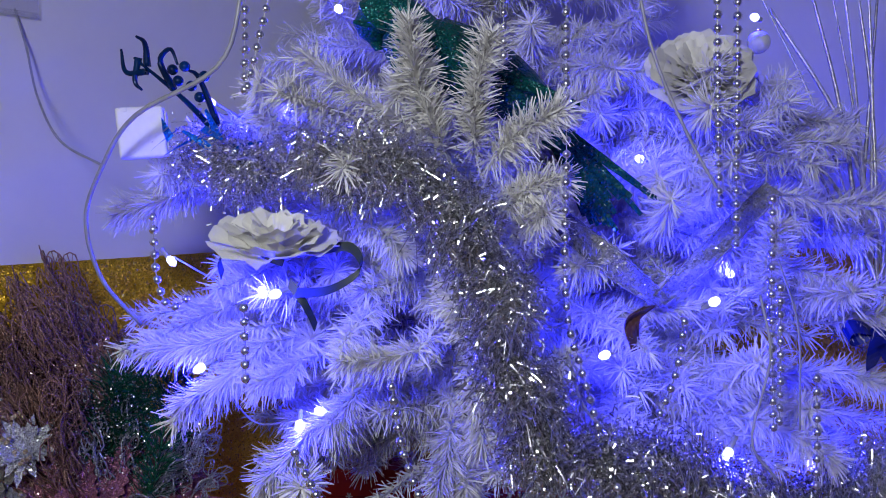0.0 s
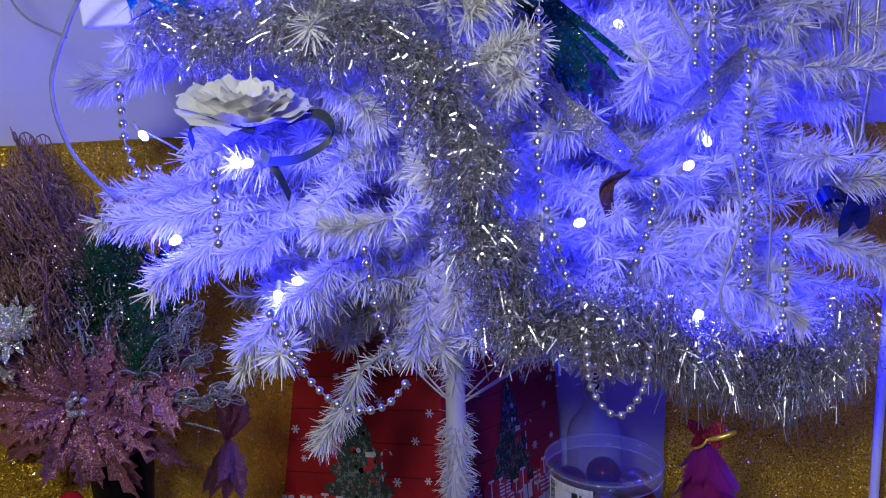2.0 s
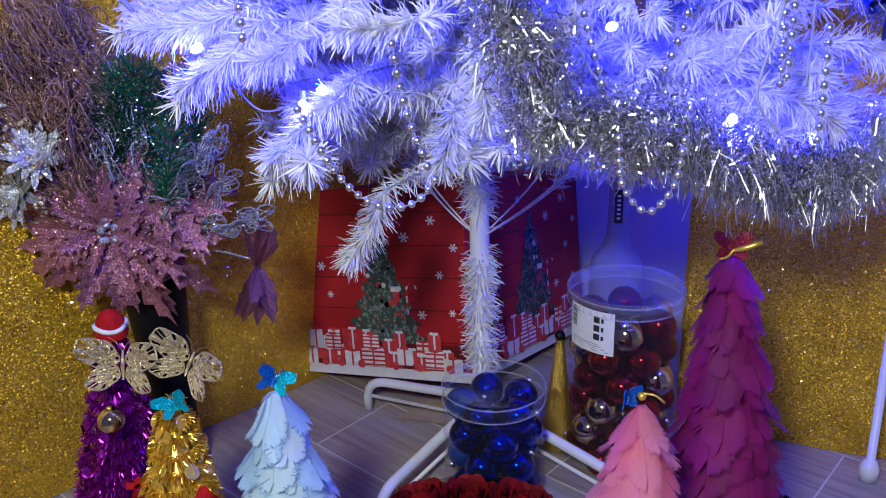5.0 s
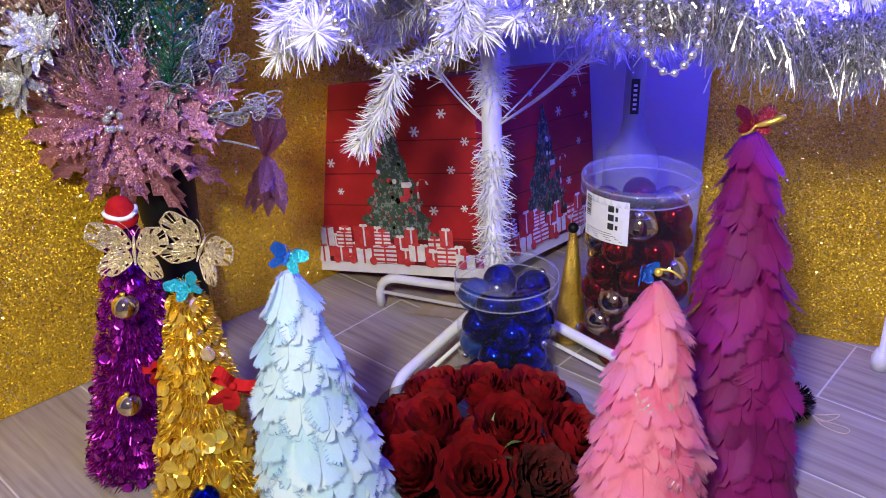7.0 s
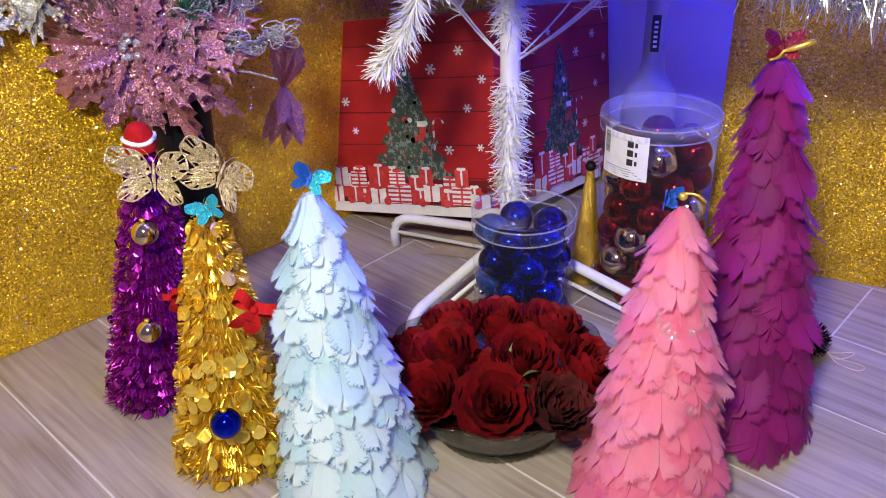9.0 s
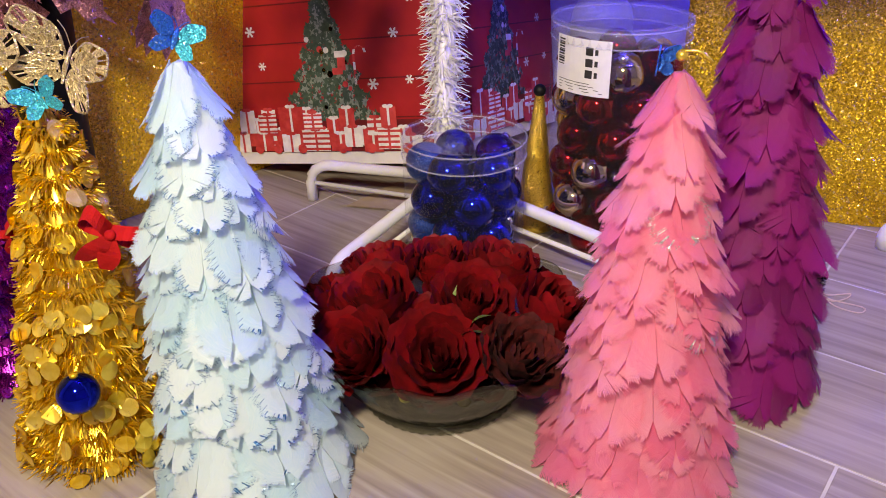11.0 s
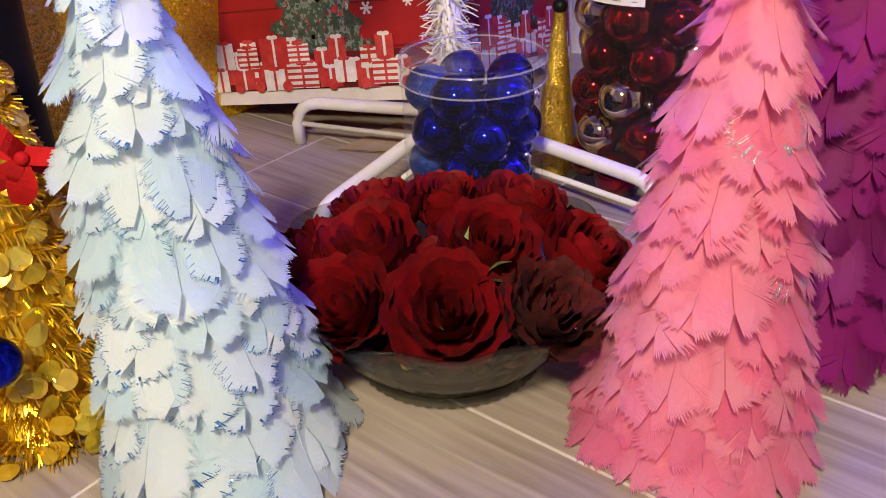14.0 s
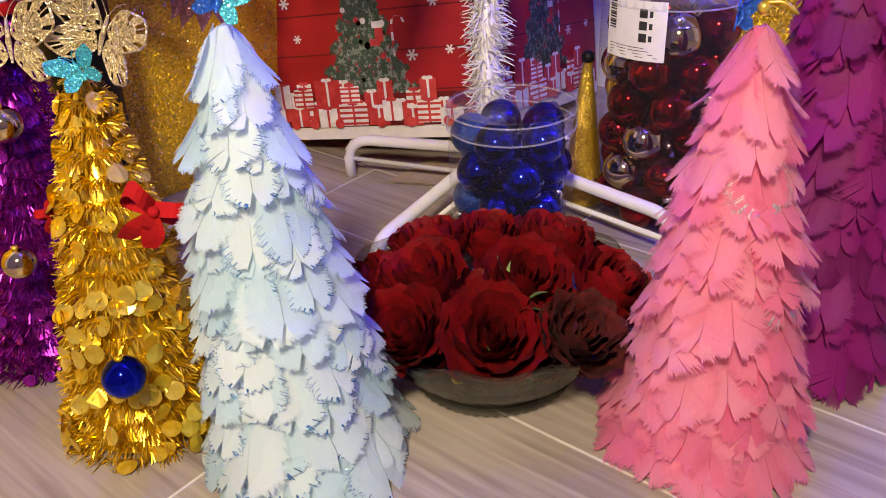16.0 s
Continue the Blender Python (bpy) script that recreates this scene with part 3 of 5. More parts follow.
# bare wire stems that fan out under the lowest branches
for dx, dy, dz in ((0.16, -0.03, 0.13), (0.19, 0.02, 0.15), (0.13, 0.06, 0.14), (-0.12, 0.04, 0.13), (-0.09, -0.05, 0.12), (0.17, -0.08, 0.16)):
    g = Geo()
    g.tube(curve([(TX, TY, 0.36), (TX + dx * 0.5, TY + dy * 0.5, 0.36 + dz * 0.45), (TX + dx, TY + dy, 0.36 + dz)], 8), 0.0016, 6)
    needles(g, (TX + dx * 0.72, TY + dy * 0.72, 0.36 + dz * 0.7), (TX + dx * 1.15, TY + dy * 1.15, 0.36 + dz * 1.2), 60, 0.03, 0.0024)
    part("wire_stem", g, [M_NEEDLE, M_TWIST], tree, "bare grey wire stem with a few needles")


def stand_leg(ang, reach, h):
    """A bent steel tube leg with a thin brace rod."""
    g = Geo()
    ca, sa = math.cos(ang), math.sin(ang)
    at = lambda r, z: (TX + r * ca, TY + r * sa, z)
    g.tube([at(0.015, h)] + [at(reach - 0.035, h)] + [at(reach - 0.035 + 0.035 * math.sin(t), h - 0.03 + 0.03 * math.cos(t)) for t in (0.4, 0.8, 1.2, 1.57)] + [at(reach, 0.001)], 0.0085, 12)
    leg = part("leg", g, M_WIRE, tree, "bent white steel tube leg", True)
    g = Geo()
    g.tube([at(0.03, 0.022), at(reach - 0.004, h - 0.032)], 0.0035, 8)
    part("brace", g, M_WIRE, leg, "", True)


stand_leg(math.atan2(0.497 - TY, -0.25 - TX), 0.224, 0.062)
stand_leg(math.atan2(0.165 - TY, -0.145 - TX), 0.315, 0.062)
stand_leg(math.atan2(0.24 - TY, 0.215 - TX), 0.325, 0.062)


# ---- cone trees ----
def feather_mesh(name, L, W, mats, curl, edge, fray):
    """One feather: barbs in narrow strips on both sides of a quill, blunt and split at the end; the tip bends outwards. Hangs along -z, faces -y."""
    g = Geo()
    K = 24
    tipped = rng.random() < edge
    lop = rng.uniform(-0.12, 0.12)

    def pt(x, z):
        return (x + lop * W * (z / L) ** 2, curl * L * -(z / L) ** 2 + 0.42 * x * x / W, z)
    for sgn in (-1, 1):
        prev = None
        ph, wide = rng.uniform(0, 6), rng.uniform(0.88, 1.1)
        for k in range(K + 1):
            e = k / K
            root = -L * max(0.0, 0.86 * e - 0.06)
            if e < 0.66:
                half = math.sqrt(max(0.0, 1 - ((0.66 - e) / 0.68) ** 2))
            else:
                half = (1 - ((e - 0.66) / 0.345) ** 3.0) ** 0.55
            half = W / 2 * wide * half + W * 0.015
            jag = 1 + 0.05 * math.sin(2.3 * k + ph) + rng.uniform(-0.05, 0.05)
            x, z = half * jag * sgn, -L * (0.08 + 0.92 * e) * (1 + rng.uniform(-0.025, 0.025))
            cur = (root, x, z)
            if prev is not None:
                a, b = prev, cur
                gap = rng.uniform(0.2, 0.55) if rng.random() < 0.03 + 0.03 * fray else 0.0
                xa, za = a[1] + (b[1] - a[1]) * gap, a[2] + (b[2] - a[2]) * gap
                e0 = 1 - 0.45 * fray * rng.uniform(0.8, 1.15)
                uv = lambda q: (0.5 + 0.5 * sgn * q, e)
                at = lambda q, f: ((xa + (b[1] - xa) * q) * f, (a[0] + (b[0] - a[0]) * q) * (1 - f) + (za + (b[2] - za) * q) * f)
                g.face([pt(0, a[0]), pt(0, b[0]), pt(*at(1, e0 / 2)), pt(*at(0, e0 / 2))], 0, [uv(0), uv(0), uv(0.5), uv(0.5)])
                g.face([pt(*at(0, e0 / 2)), pt(*at(1, e0 / 2)), pt(*at(1, e0)), pt(*at(0, e0))], 0, [uv(0.5), uv(0.5), uv(0.8), uv(0.8)])
                # loose barb ends
                for q in range(6):
                    qa, qb = q / 6, (q + 1) / 6
                    f1 = rng.uniform(0.94, 1.04 + 0.20 * fray)
                    fm = e0 + (f1 - e0) * 0.70
                    w = 0.5 + 0.25 * rng.normal()
                    m0, m1 = qa + (qb - qa) * 0.12, qa + (qb - qa) * 0.88
                    blue = tipped and e > 0.45
                    g.face([pt(*at(qa, e0)), pt(*at(qb, e0)), pt(*at(m1, fm)), pt(*at(m0, fm))], 1 if blue and rng.random() < 0.10 else 0, [uv(0.8), uv(0.8), uv(0.95), uv(0.95)])
                    g.face([pt(*at(m0, fm)), pt(*at(m1, fm)), pt(*at(qa + (qb - qa) * w, f1))], 1 if blue and rng.random() < 0.85 else 0, [uv(0.95), uv(0.95), uv(1)])
            prev = cur
    g.tube([pt(0, 0), pt(0, -L * 0.45), pt(0, -L * 0.8)], [0.0008, 0.0005, 0.0003], 4, 0)
    return g.mesh(name, mats, True)


def feather_tree(name, label, base, tip, r0, rows, per, L, W, mats, curl, edge, tilt, core, fray, belly=0.7):
    base, tip = np.asarray(base, float), np.asarray(tip, float)
    ob = thing(name, label, "feather tree")
    ax = tip - base
    H = float(np.linalg.norm(ax))
    g = Geo()
    g.tube([base, base + ax * 0.5, tip - ax * 0.02], [r0 * 0.8, r0 * 0.5, 0.004], 20)
    part("cone", g, core, ob, "", True)
    pool = [feather_mesh("feather", L * rng.uniform(0.9, 1.1), W * rng.uniform(0.85, 1.1), mats, curl * rng.uniform(0.5, 1.4), edge, fray) for _ in range(10)]
    for i in range(rows):
        s = 0.09 + 0.9 * (i / (rows - 1))
        n = max(4, int(round(per * (1 - s) ** belly + 3)))
        for k in range(n):
            a = 2 * math.pi * (k + 0.5 * (i % 2) + rng.uniform(-0.22, 0.22)) / n
            s2 = min(0.985, s + rng.uniform(-0.018, 0.018))
            r = r0 * (1 - s2) ** belly * 0.86 + 0.002
            c = base + ax * s2
            size = (0.66 + 0.34 * (1 - s2) ** 0.7) * rng.uniform(0.86, 1.14)
            lean = math.degrees(math.atan2(r0 * 0.86 * belly * (1 - s2 + 0.03) ** (belly - 1), H)) + tilt * rng.uniform(0.3, 1.6)
            m = pose(c[0] + r * math.cos(a), c[1] + r * math.sin(a), c[2], 0, 0, math.degrees(a) + 90 + rng.uniform(-10, 10)) @ pose(0, 0, 0, -lean, rng.normal() * 7, 0) @ Matrix.Scale(size, 4)
            low = (m @ Vector((0, -curl * L, -L))).z
            if low < 0.004:
                m = Matrix.Translation((0, 0, 0.004 - low)) @ m
            me = pool[int(rng.integers(10))]
            part("feather", me, None, ob, "", m=m)
    return ob


def butterfly(name, label, m, wing, mats, group="", category="butterfly ornament", lattice=False, wings=("", "")):
    """Two pairs of wings with thickness, a body and feelers."""
    ob = thing(name, label, category, m, group)
    for sg, mt in zip((-1, 1), mats):
        g = Geo()
        for (cx, cz, rx, rz, rot) in ((0.56, 0.46, 0.56, 0.34, 0.75), (0.44, -0.28, 0.40, 0.30, -0.65)):
            ring = []
            for k in range(22):
                t = 2 * math.pi * k / 22
                wob = 1 + 0.06 * math.sin(5 * t)
                x, z = rx * math.cos(t) * wob, rz * math.sin(t) * wob
                x, z = x * math.cos(rot) - z * math.sin(rot), x * math.sin(rot) + z * math.cos(rot)
                ring.append(((cx + x) * sg * wing, (cz + z) * wing))
            c = (cx * sg * wing * 0.6, cz * wing * 0.6)
            fold = lambda x, z, d: (x, -abs(x) * 0.55 + d, z)
            if lattice:
                for k in range(22):
                    a, b = ring[k], ring[(k + 1) % 22]
                    g.tube([fold(*a, 0), fold(*b, 0)], 0.0011, 5, 0, False)
                    if k % 2 == 0:
                        g.tube([fold(*a, 0), fold(*c, 0)], 0.0007, 4, 0, False)
                    if k % 3:
                        g.face([fold(*a, 0), fold(*b, 0), fold(*c, 0)])
                    ia, ib = [tuple(q * 0.62 + w * 0.38 for q, w in zip(p, c)) for p in (a, b)]
                    g.face([fold(*ia, 0), fold(*ib, 0), fold(*c, 0)])
                    g.tube([fold(*ia, 0), fold(*ib, 0)], 0.0008, 4, 0, False)
            else:
                for k in range(22):
                    a, b = ring[k], ring[(k + 1) % 22]
                    g.face([fold(*c, 0.0), fold(*a, 0.0), fold(*b, 0.0)])
                    g.face([fold(*c, 0.0012), fold(*b, 0.0012), fold(*a, 0.0012)])
                    g.face([fold(*a, 0), fold(*a, 0.0012), fold(*b, 0.0012), fold(*b, 0)])
        part("wing", g, mt, ob)
    g = Geo()
    g.tube([(0, -0.001, -0.4 * wing), (0, -0.003, 0), (0, -0.001, 0.4 * wing)], [0.0012, 0.0024, 0.0014], 8)
    for sg in (-1, 1):
        g.tube(curve([(0, -0.001, 0.4 * wing), (sg * 0.15 * wing, -0.004, 0.7 * wing), (sg * 0.32 * wing, -0.006, 0.85 * wing)], 6), 0.0004, 4)
    part("body", g, mats[0], ob, "", True)
    return ob


M_TIPB = glitter("dark_blue_glitter_edge", (0.004, 0.03, 0.12), (0.03, 0.20, 0.50), 1500, 0.5, 0.35, 0.5)
feather_tree("feather_tree", "pale blue feather tree with dark blue glitter edges", (-0.156, -0.098, 0), (-0.169, -0.102, 0.392),
             0.084, 15, 15, 0.068, 0.056, [M_FBLUE, M_TIPB], 0.24, 0.6, 3, M_FBLUE, 0.55)
feather_tree("feather_tree", "pink feather cone tree with loose frayed tips on the floor", (0.197, -0.058, 0), (0.199, -0.056, 0.375),
             0.074, 16, 16, 0.074, 0.050, [M_FPINK, M_SILVG], 0.28, 0.10, 6, M_FPINK, 1.0, 0.75)
feather_tree("feather_tree", "tall magenta feather cone tree on the floor", (0.325, 0.078, 0), (0.297, 0.084, 0.487),
             0.070, 18, 12, 0.070, 0.054, [M_FMAG, M_FMAG], 0.26, 0.0, 6, M_FMAG, 0.8, 0.62)

butterfly("butterfly", "cyan and blue glitter butterfly on the blue tree's tip", pose(-0.167, -0.104, 0.402, 0, 25, 18), 0.019, (M_BLUEG, M_CYANG))
butterfly("butterfly", "blue glitter butterfly pinned beside the pink tree's tip", pose(0.184, -0.052, 0.374, 0, 10, 50), 0.015, (M_BLUEG, M_BLUEG))
butterfly("butterfly", "red glitter butterfly on the tip of the magenta tree", pose(0.296, 0.080, 0.492, -15, 0, 0), 0.020, (M_CRIMSON, M_CRIMSON))
butterfly("butterfly", "cyan glitter butterfly on the gold tinsel tree", pose(-0.302, -0.07, 0.344, 0, -20, 15), 0.019, (M_CYANG, M_CYANG))
butterfly("butterfly", "champagne glitter butterfly on the purple tinsel tree", pose(-0.403, 0.0, 0.349, 0, 8, 12), 0.046, (M_CHAMP, M_CHAMP), "lattice butterflies", lattice=True)
butterfly("butterfly", "champagne glitter butterfly behind the gold tree", pose(-0.322, 0.01, 0.350, 0, 28, -5), 0.046, (M_CHAMP, M_CHAMP), "lattice butterflies", lattice=True)
g = Geo()
g.ball((0, 0, 0), 0.0045, 10, 8)
g.tube(curve([(0, 0, 0.003), (0.012, -0.004, 0.004), (0.022, -0.004, -0.004)], 6), 0.0012, 5)
solid("gold_bead", g, M_FOILG, "small gold bead with wire on the pink tree's tip", "bead", pose(0.199, -0.058, 0.381), True)
g = Geo()
g.tube(curve([(0, 0, 0), (0.012, -0.006, 0.006), (0.028, -0.006, 0.013)], 6), [0.0015, 0.003, 0.0035, 0.003, 0.0035, 0.0025], 6)
g.tube(curve([(0, 0, 0), (-0.006, -0.004, -0.006), (-0.014, -0.006, -0.008)], 6), 0.0015, 5)
solid("gold_twist", g, M_FOILG, "gold foil twist tied to the magenta tree's tip", "ribbon", pose(0.297, 0.074, 0.49), True)


def tinsel_tree(name, label, base, tip, r0, foil, discs, strands, dr):
    base, tip = np.asarray(base, float), np.asarray(tip, float)
    ob = thing(name, label, "tinsel tree")
    ax = tip - base
    g = Geo()
    g.tube([base, base + ax * 0.5, tip], [r0 * 0.72, r0 * 0.45, 0.005], 18)
    part("cone", g, foil, ob, "", True)
    g = Geo()
    turns = 17
    for i in range(strands):
        s = rng.random() ** 1.25
        band = round(s * turns) / turns
        s = 0.7 * band + 0.3 * s
        a = rng.uniform(0, 2 * math.pi)
        r = r0 * (1 - s) ** 0.7 * 0.75 + 0.004
        p = base + ax * s + np.array([r * math.cos(a), r * math.sin(a), 0])
        d = unit((math.cos(a), math.sin(a), rng.normal() * 0.55) + rng.normal(size=3) * 0.35)
        L = rng.uniform(0.009, 0.019) * (0.7 + 0.5 * (1 - s))
        if p[2] + d[2] * L < 0.003:
            d[2] = abs(d[2])
        g.blade(p, d, unit(np.cross(d, rng.normal(size=3))), L, 0.0016, 0.003, 0, 2, 0.7)
    part("tinsel", g, foil, ob, "fine shiny foil strands")
    pool = []
    for k in range(4):
        h = Geo()
        ring = [(dr * math.cos(2 * math.pi * q / 14), 0.0008 * math.sin(4 * math.pi * q / 14 + k), dr * math.sin(2 * math.pi * q / 14)) for q in range(14)]
        h.face(ring)
        h.face([(x, y + 0.0005, z) for x, y, z in reversed(ring)])
        pool.append(h.mesh("sequin", foil))
    for i in range(discs):
        s = rng.random() ** 1.3 * 0.97
        a = rng.uniform(0, 2 * math.pi)
        r = r0 * (1 - s) ** 0.7 * 0.92 + rng.uniform(0.002, 0.012)
        p = base + ax * s + np.array([r * math.cos(a), r * math.sin(a), 0])
        m = pose(p[0], p[1], max(p[2], dr + 0.003), 0, 0, math.degrees(a) + 90) @ pose(0, 0, 0, rng.uniform(-40, 15), rng.uniform(-20, 20), rng.uniform(-30, 30))
        part("sequin", pool[i % 4], None, ob, "", m=m)
    return ob


tinsel_tree("tinsel_tree", "gold tinsel cone tree covered in round sequins, on the floor", (-0.325, -0.072, 0), (-0.316, -0.05, 0.335), 0.078, M_FOILG, 230, 9000, 0.0090)
tinsel_tree("tinsel_tree", "purple tinsel cone tree with round sequins, on the floor", (-0.486, 0.042, 0), (-0.442, 0.05, 0.362), 0.082, M_FOILP, 130, 11000, 0.0065)


def bauble(name, label, p, r, mat, ang=0):
    ob = thing(name, label, "bauble", pose(*p, 0, 0, ang))
    g = Geo()
    g.ball((0, 0, 0), r, 24, 16)
    part("ball", g, mat, ob, "", True)
    g = Geo()
    g.lathe([(0.0, 0), (r * 0.2, 0), (r * 0.2, r * 0.2), (0, r * 0.22)], (0, 0, r * 0.95), 10)
    part("cap", g, M_FOILG, ob, "", True)
    return ob


bauble("bauble", "shiny blue ball on the gold tinsel tree", (-0.287, -0.148, 0.110), 0.0180, M_BALLB)
bauble("bauble", "matt gold ball on the purple tinsel tree", (-0.425, -0.012, 0.278), 0.0165, M_BALLG)
bauble("bauble", "matt gold ball on the purple tinsel tree", (-0.430, -0.044, 0.154), 0.0155, M_BALLG)
ob = thing("santa_hat", "small red felt hat with white band on the tree", "hat ornament", pose(-0.442, 0.046, 0.362) @ Matrix.Scale(0.80, 4))
g = Geo()
g.lathe([(0.022, 0), (0.026, 0.010), (0.024, 0.018), (0.021, 0.030), (0.014, 0.042), (0.004, 0.047), (0, 0.047)], (0, 0, 0), 16)
part("crown", g, M_FELT, ob, "", True)
g = Geo()
g.tube([(0.0235 * math.cos(t), 0.0235 * math.sin(t), 0.020 + 0.003 * math.sin(t * 2)) for t in np.linspace(0, 6.283, 18)], 0.004, 6)
part("band", g, M_FUR, ob, "white fleece band", True)


def bow(name, label, m, size, mat):
    ob = thing(name, label, "bow", m)
    for sg in (-1, 1):
        g = Geo()
        pts = [(sg * size * x, -0.006 * b, size * z) for x, z, b in ((0, 0, 0), (0.5, 0.35, 1.5), (1.0, 0.5, 1), (1.1, 0.1, 0), (0.7, -0.15, -1), (0, 0, 0))]
        line = curve(pts, 14)
        for a, b in zip(line, line[1:]):
            w = np.array([0, 0.5, 0.87]) * size * 0.28
            g.face([a - w, a + w, b + w, b - w])
        part("loop", g, mat, ob)
        g = Geo()
        line = curve([(0, -0.004, 0), (sg * size * 0.25, -0.010, -size * 0.6), (sg * size * 0.45, -0.004, -size * 1.35)], 8)
        wid = [np.array([size * (0.10 + 0.30 * math.sin(math.pi * k / 8)), 0, 0.05 * size]) for k in range(8)]
        for i in range(7):
            g.face([line[i] - wid[i], line[i] + wid[i], line[i + 1] + wid[i + 1], line[i + 1] - wid[i + 1]])
        part("tail", g, mat, ob)
    g = Geo()
    g.ball((0, -0.006, 0), size * 0.2, 10, 8)
    part("knot", g, mat, ob, "", True)


bow("bow", "red velvet ribbon bow on the gold tinsel tree", pose(-0.250, -0.105, 0.244, 0, 35, 25), 0.023, M_FELT)
bow("bow", "red velvet ribbon bow between the purple and gold trees", pose(-0.392, -0.03, 0.20, 0, -30, -20), 0.015, M_FELT)

bow("bow", "royal blue satin ribbon bow on the tree's lower branches", pose(0.440, 0.14, 0.745, 0, -15, 20), 0.028, M_BLUESATIN)

# ---- bowl of roses ----
BX, BY = 0.003, 0.028
bowl = thing("glass_bowl", "smoked pressed-glass bowl with a scalloped rim, full of roses", "bowl", pose(BX, BY, 0))
g = Geo()
wob = lambda t, r, z: 1 + (0.026 * math.sin(12 * t) * (r / 0.146) ** 8 if z > 0.03 else 0.0) + (0.006 * math.sin(48 * t) if 0.086 < r < 0.135 else 0.0)
g.lathe([(0, 0.008), (0.070, 0.008), (0.080, 0.011), (0.092, 0.024), (0.108, 0.042), (0.124, 0.064), (0.137, 0.084), (0.145, 0.098), (0.148, 0.103),
         (0.145, 0.103), (0.141, 0.098), (0.132, 0.084), (0.119, 0.065), (0.103, 0.044), (0.088, 0.028), (0.076, 0.016), (0.068, 0.013), (0, 0.013)], (0, 0, 0), 192, 0, wob)
part("body", g, M_GLASS, bowl, "", True)
foot = Geo()
foot.lathe([(0.060, 0.002), (0.064, 0.0008), (0.078, 0.0008), (0.082, 0.004), (0.082, 0.0115), (0.072, 0.0135), (0.062, 0.011), (0.060, 0.002)], (0, 0, 0), 216, 0, lambda t, r, z: 1 + 0.028 * abs(math.sin(27 * t)) * (r > 0.07))
part("foot_ring", foot, M_GLASS, bowl, "ridged glass foot ring", True)


def petal_mesh(R, H, span, flare, mat, crumple):
    """A cupped petal: part of a bulging cylinder whose rim turns outwards."""
    g = Geo()
    nu, nv = 8, 6
    grid = []
    ph = rng.uniform(0, 6)
    for j in range(nv + 1):
        v = j / nv
        for i in range(nu + 1):
            u = i / nu * 2 - 1
            top = 1 - 0.28 * abs(u) ** 2.4
            z = H * v * top
            r = R * (0.35 + 0.65 * math.sin(min(1, v * 1.25) * math.pi / 2)) + flare * max(0, v - 0.55) ** 2 * 4.5
            r += crumple * math.sin(7 * u + 5 * v + ph) * v
            a = u * span
            grid.append((r * math.sin(a), -r * math.cos(a), z + crumple * math.sin(9 * u + ph) * v))
    for j in range(nv):
        for i in range(nu):
            q = j * (nu + 1) + i
            g.face([grid[q], grid[q + 1], grid[q + nu + 2], grid[q + nu + 1]])
    me = g.mesh("petal", mat, True)
    bm = bmesh.new()
    bm.from_mesh(me)
    bmesh.ops.remove_doubles(bm, verts=bm.verts, dist=1e-6)
    bm.to_mesh(me)
    bm.free()
    return me


def rose(label, m, R, mat, crumple=0.0012, group="roses in the bowl"):
    ob = thing("rose", label, "rose", m, group)
    H = R * 1.35
    rings = [(0.10, 2, 1.5, 0.0, 0.96), (0.24, 3, 1.2, 0.05, 1.0), (0.40, 4, 0.95, 0.12, 1.0), (0.58, 5, 0.80, 0.22, 0.98), (0.78, 5, 0.76, 0.34, 0.92), (0.98, 6, 0.66, 0.5, 0.82)]
    for k, (f, n, span, flare, hh) in enumerate(rings):
        meshes = [petal_mesh(R * f, H * hh, span, R * flare * 0.35, mat, crumple * (0.5 + k * 0.25)) for _ in range(2)]
        for i in range(n):
            a = 360 * (i + 0.37 * k) / n + rng.uniform(-9, 9)
            part("petal", meshes[i % 2], None, ob, "", m=pose(0, 0, rng.uniform(-0.001, 0.001), rng.uniform(-4, 4), 0, a))
    g = Geo()
    g.tube([(0, 0, 0.004), (0.002, 0.002, -0.022)], [0.006, 0.003], 7)
    part("stem", g, M_LEAF, ob, "cut green stem", True)


for x, y, z, rx, ry, rz, R in ((0.009, -0.062, 0.070, 34, 4, 0, 0.042), (-0.060, -0.052, 0.066, 32, -14, 30, 0.038), (0.031, 0.022, 0.074, 26, 8, 60, 0.040),
                              (-0.052, 0.012, 0.072, 14, -14, 10, 0.042), (-0.104, 0.014, 0.058, 6, -38, 90, 0.038), (-0.056, 0.078, 0.070, -10, -10, 130, 0.040),
                              (-0.004, 0.096, 0.070, 0, 3, 200, 0.038), (0.054, 0.090, 0.068, -6, 16, 40, 0.041), (0.098, 0.026, 0.062, 10, 34, 80, 0.040),
                              (-0.010, -0.015, 0.050, 10, 5, 20, 0.042), (0.050, -0.010, 0.046, 12, 15, 70, 0.040), (-0.085, 0.045, 0.050, 0, -20, 50, 0.040), (0.02, 0.06, 0.048, 0, 5, 150, 0.040), (-0.042, -0.035, 0.028, 20, -10, 15, 0.027),
                              (0.0, -0.046, 0.026, 25, 0, 40, 0.027), (0.044, -0.035, 0.028, 20, 10, 75, 0.027), (0.066, -0.005, 0.034, 10, 25, 20, 0.027)):
    rose("dark red velvet rose head lying in the glass bowl", pose(x * 1.08, y * 1.0 + 0.024, z + 0.002, rx, ry, 0) @ pose(0, 0, 0, 0, 0, rz), R * 0.99, M_ROSE)
rose("withered brown-red rose head in the glass bowl", pose(0.080, -0.034, 0.074, 28, 22, 0), 0.036, M_ROSEDRY, 0.0016)
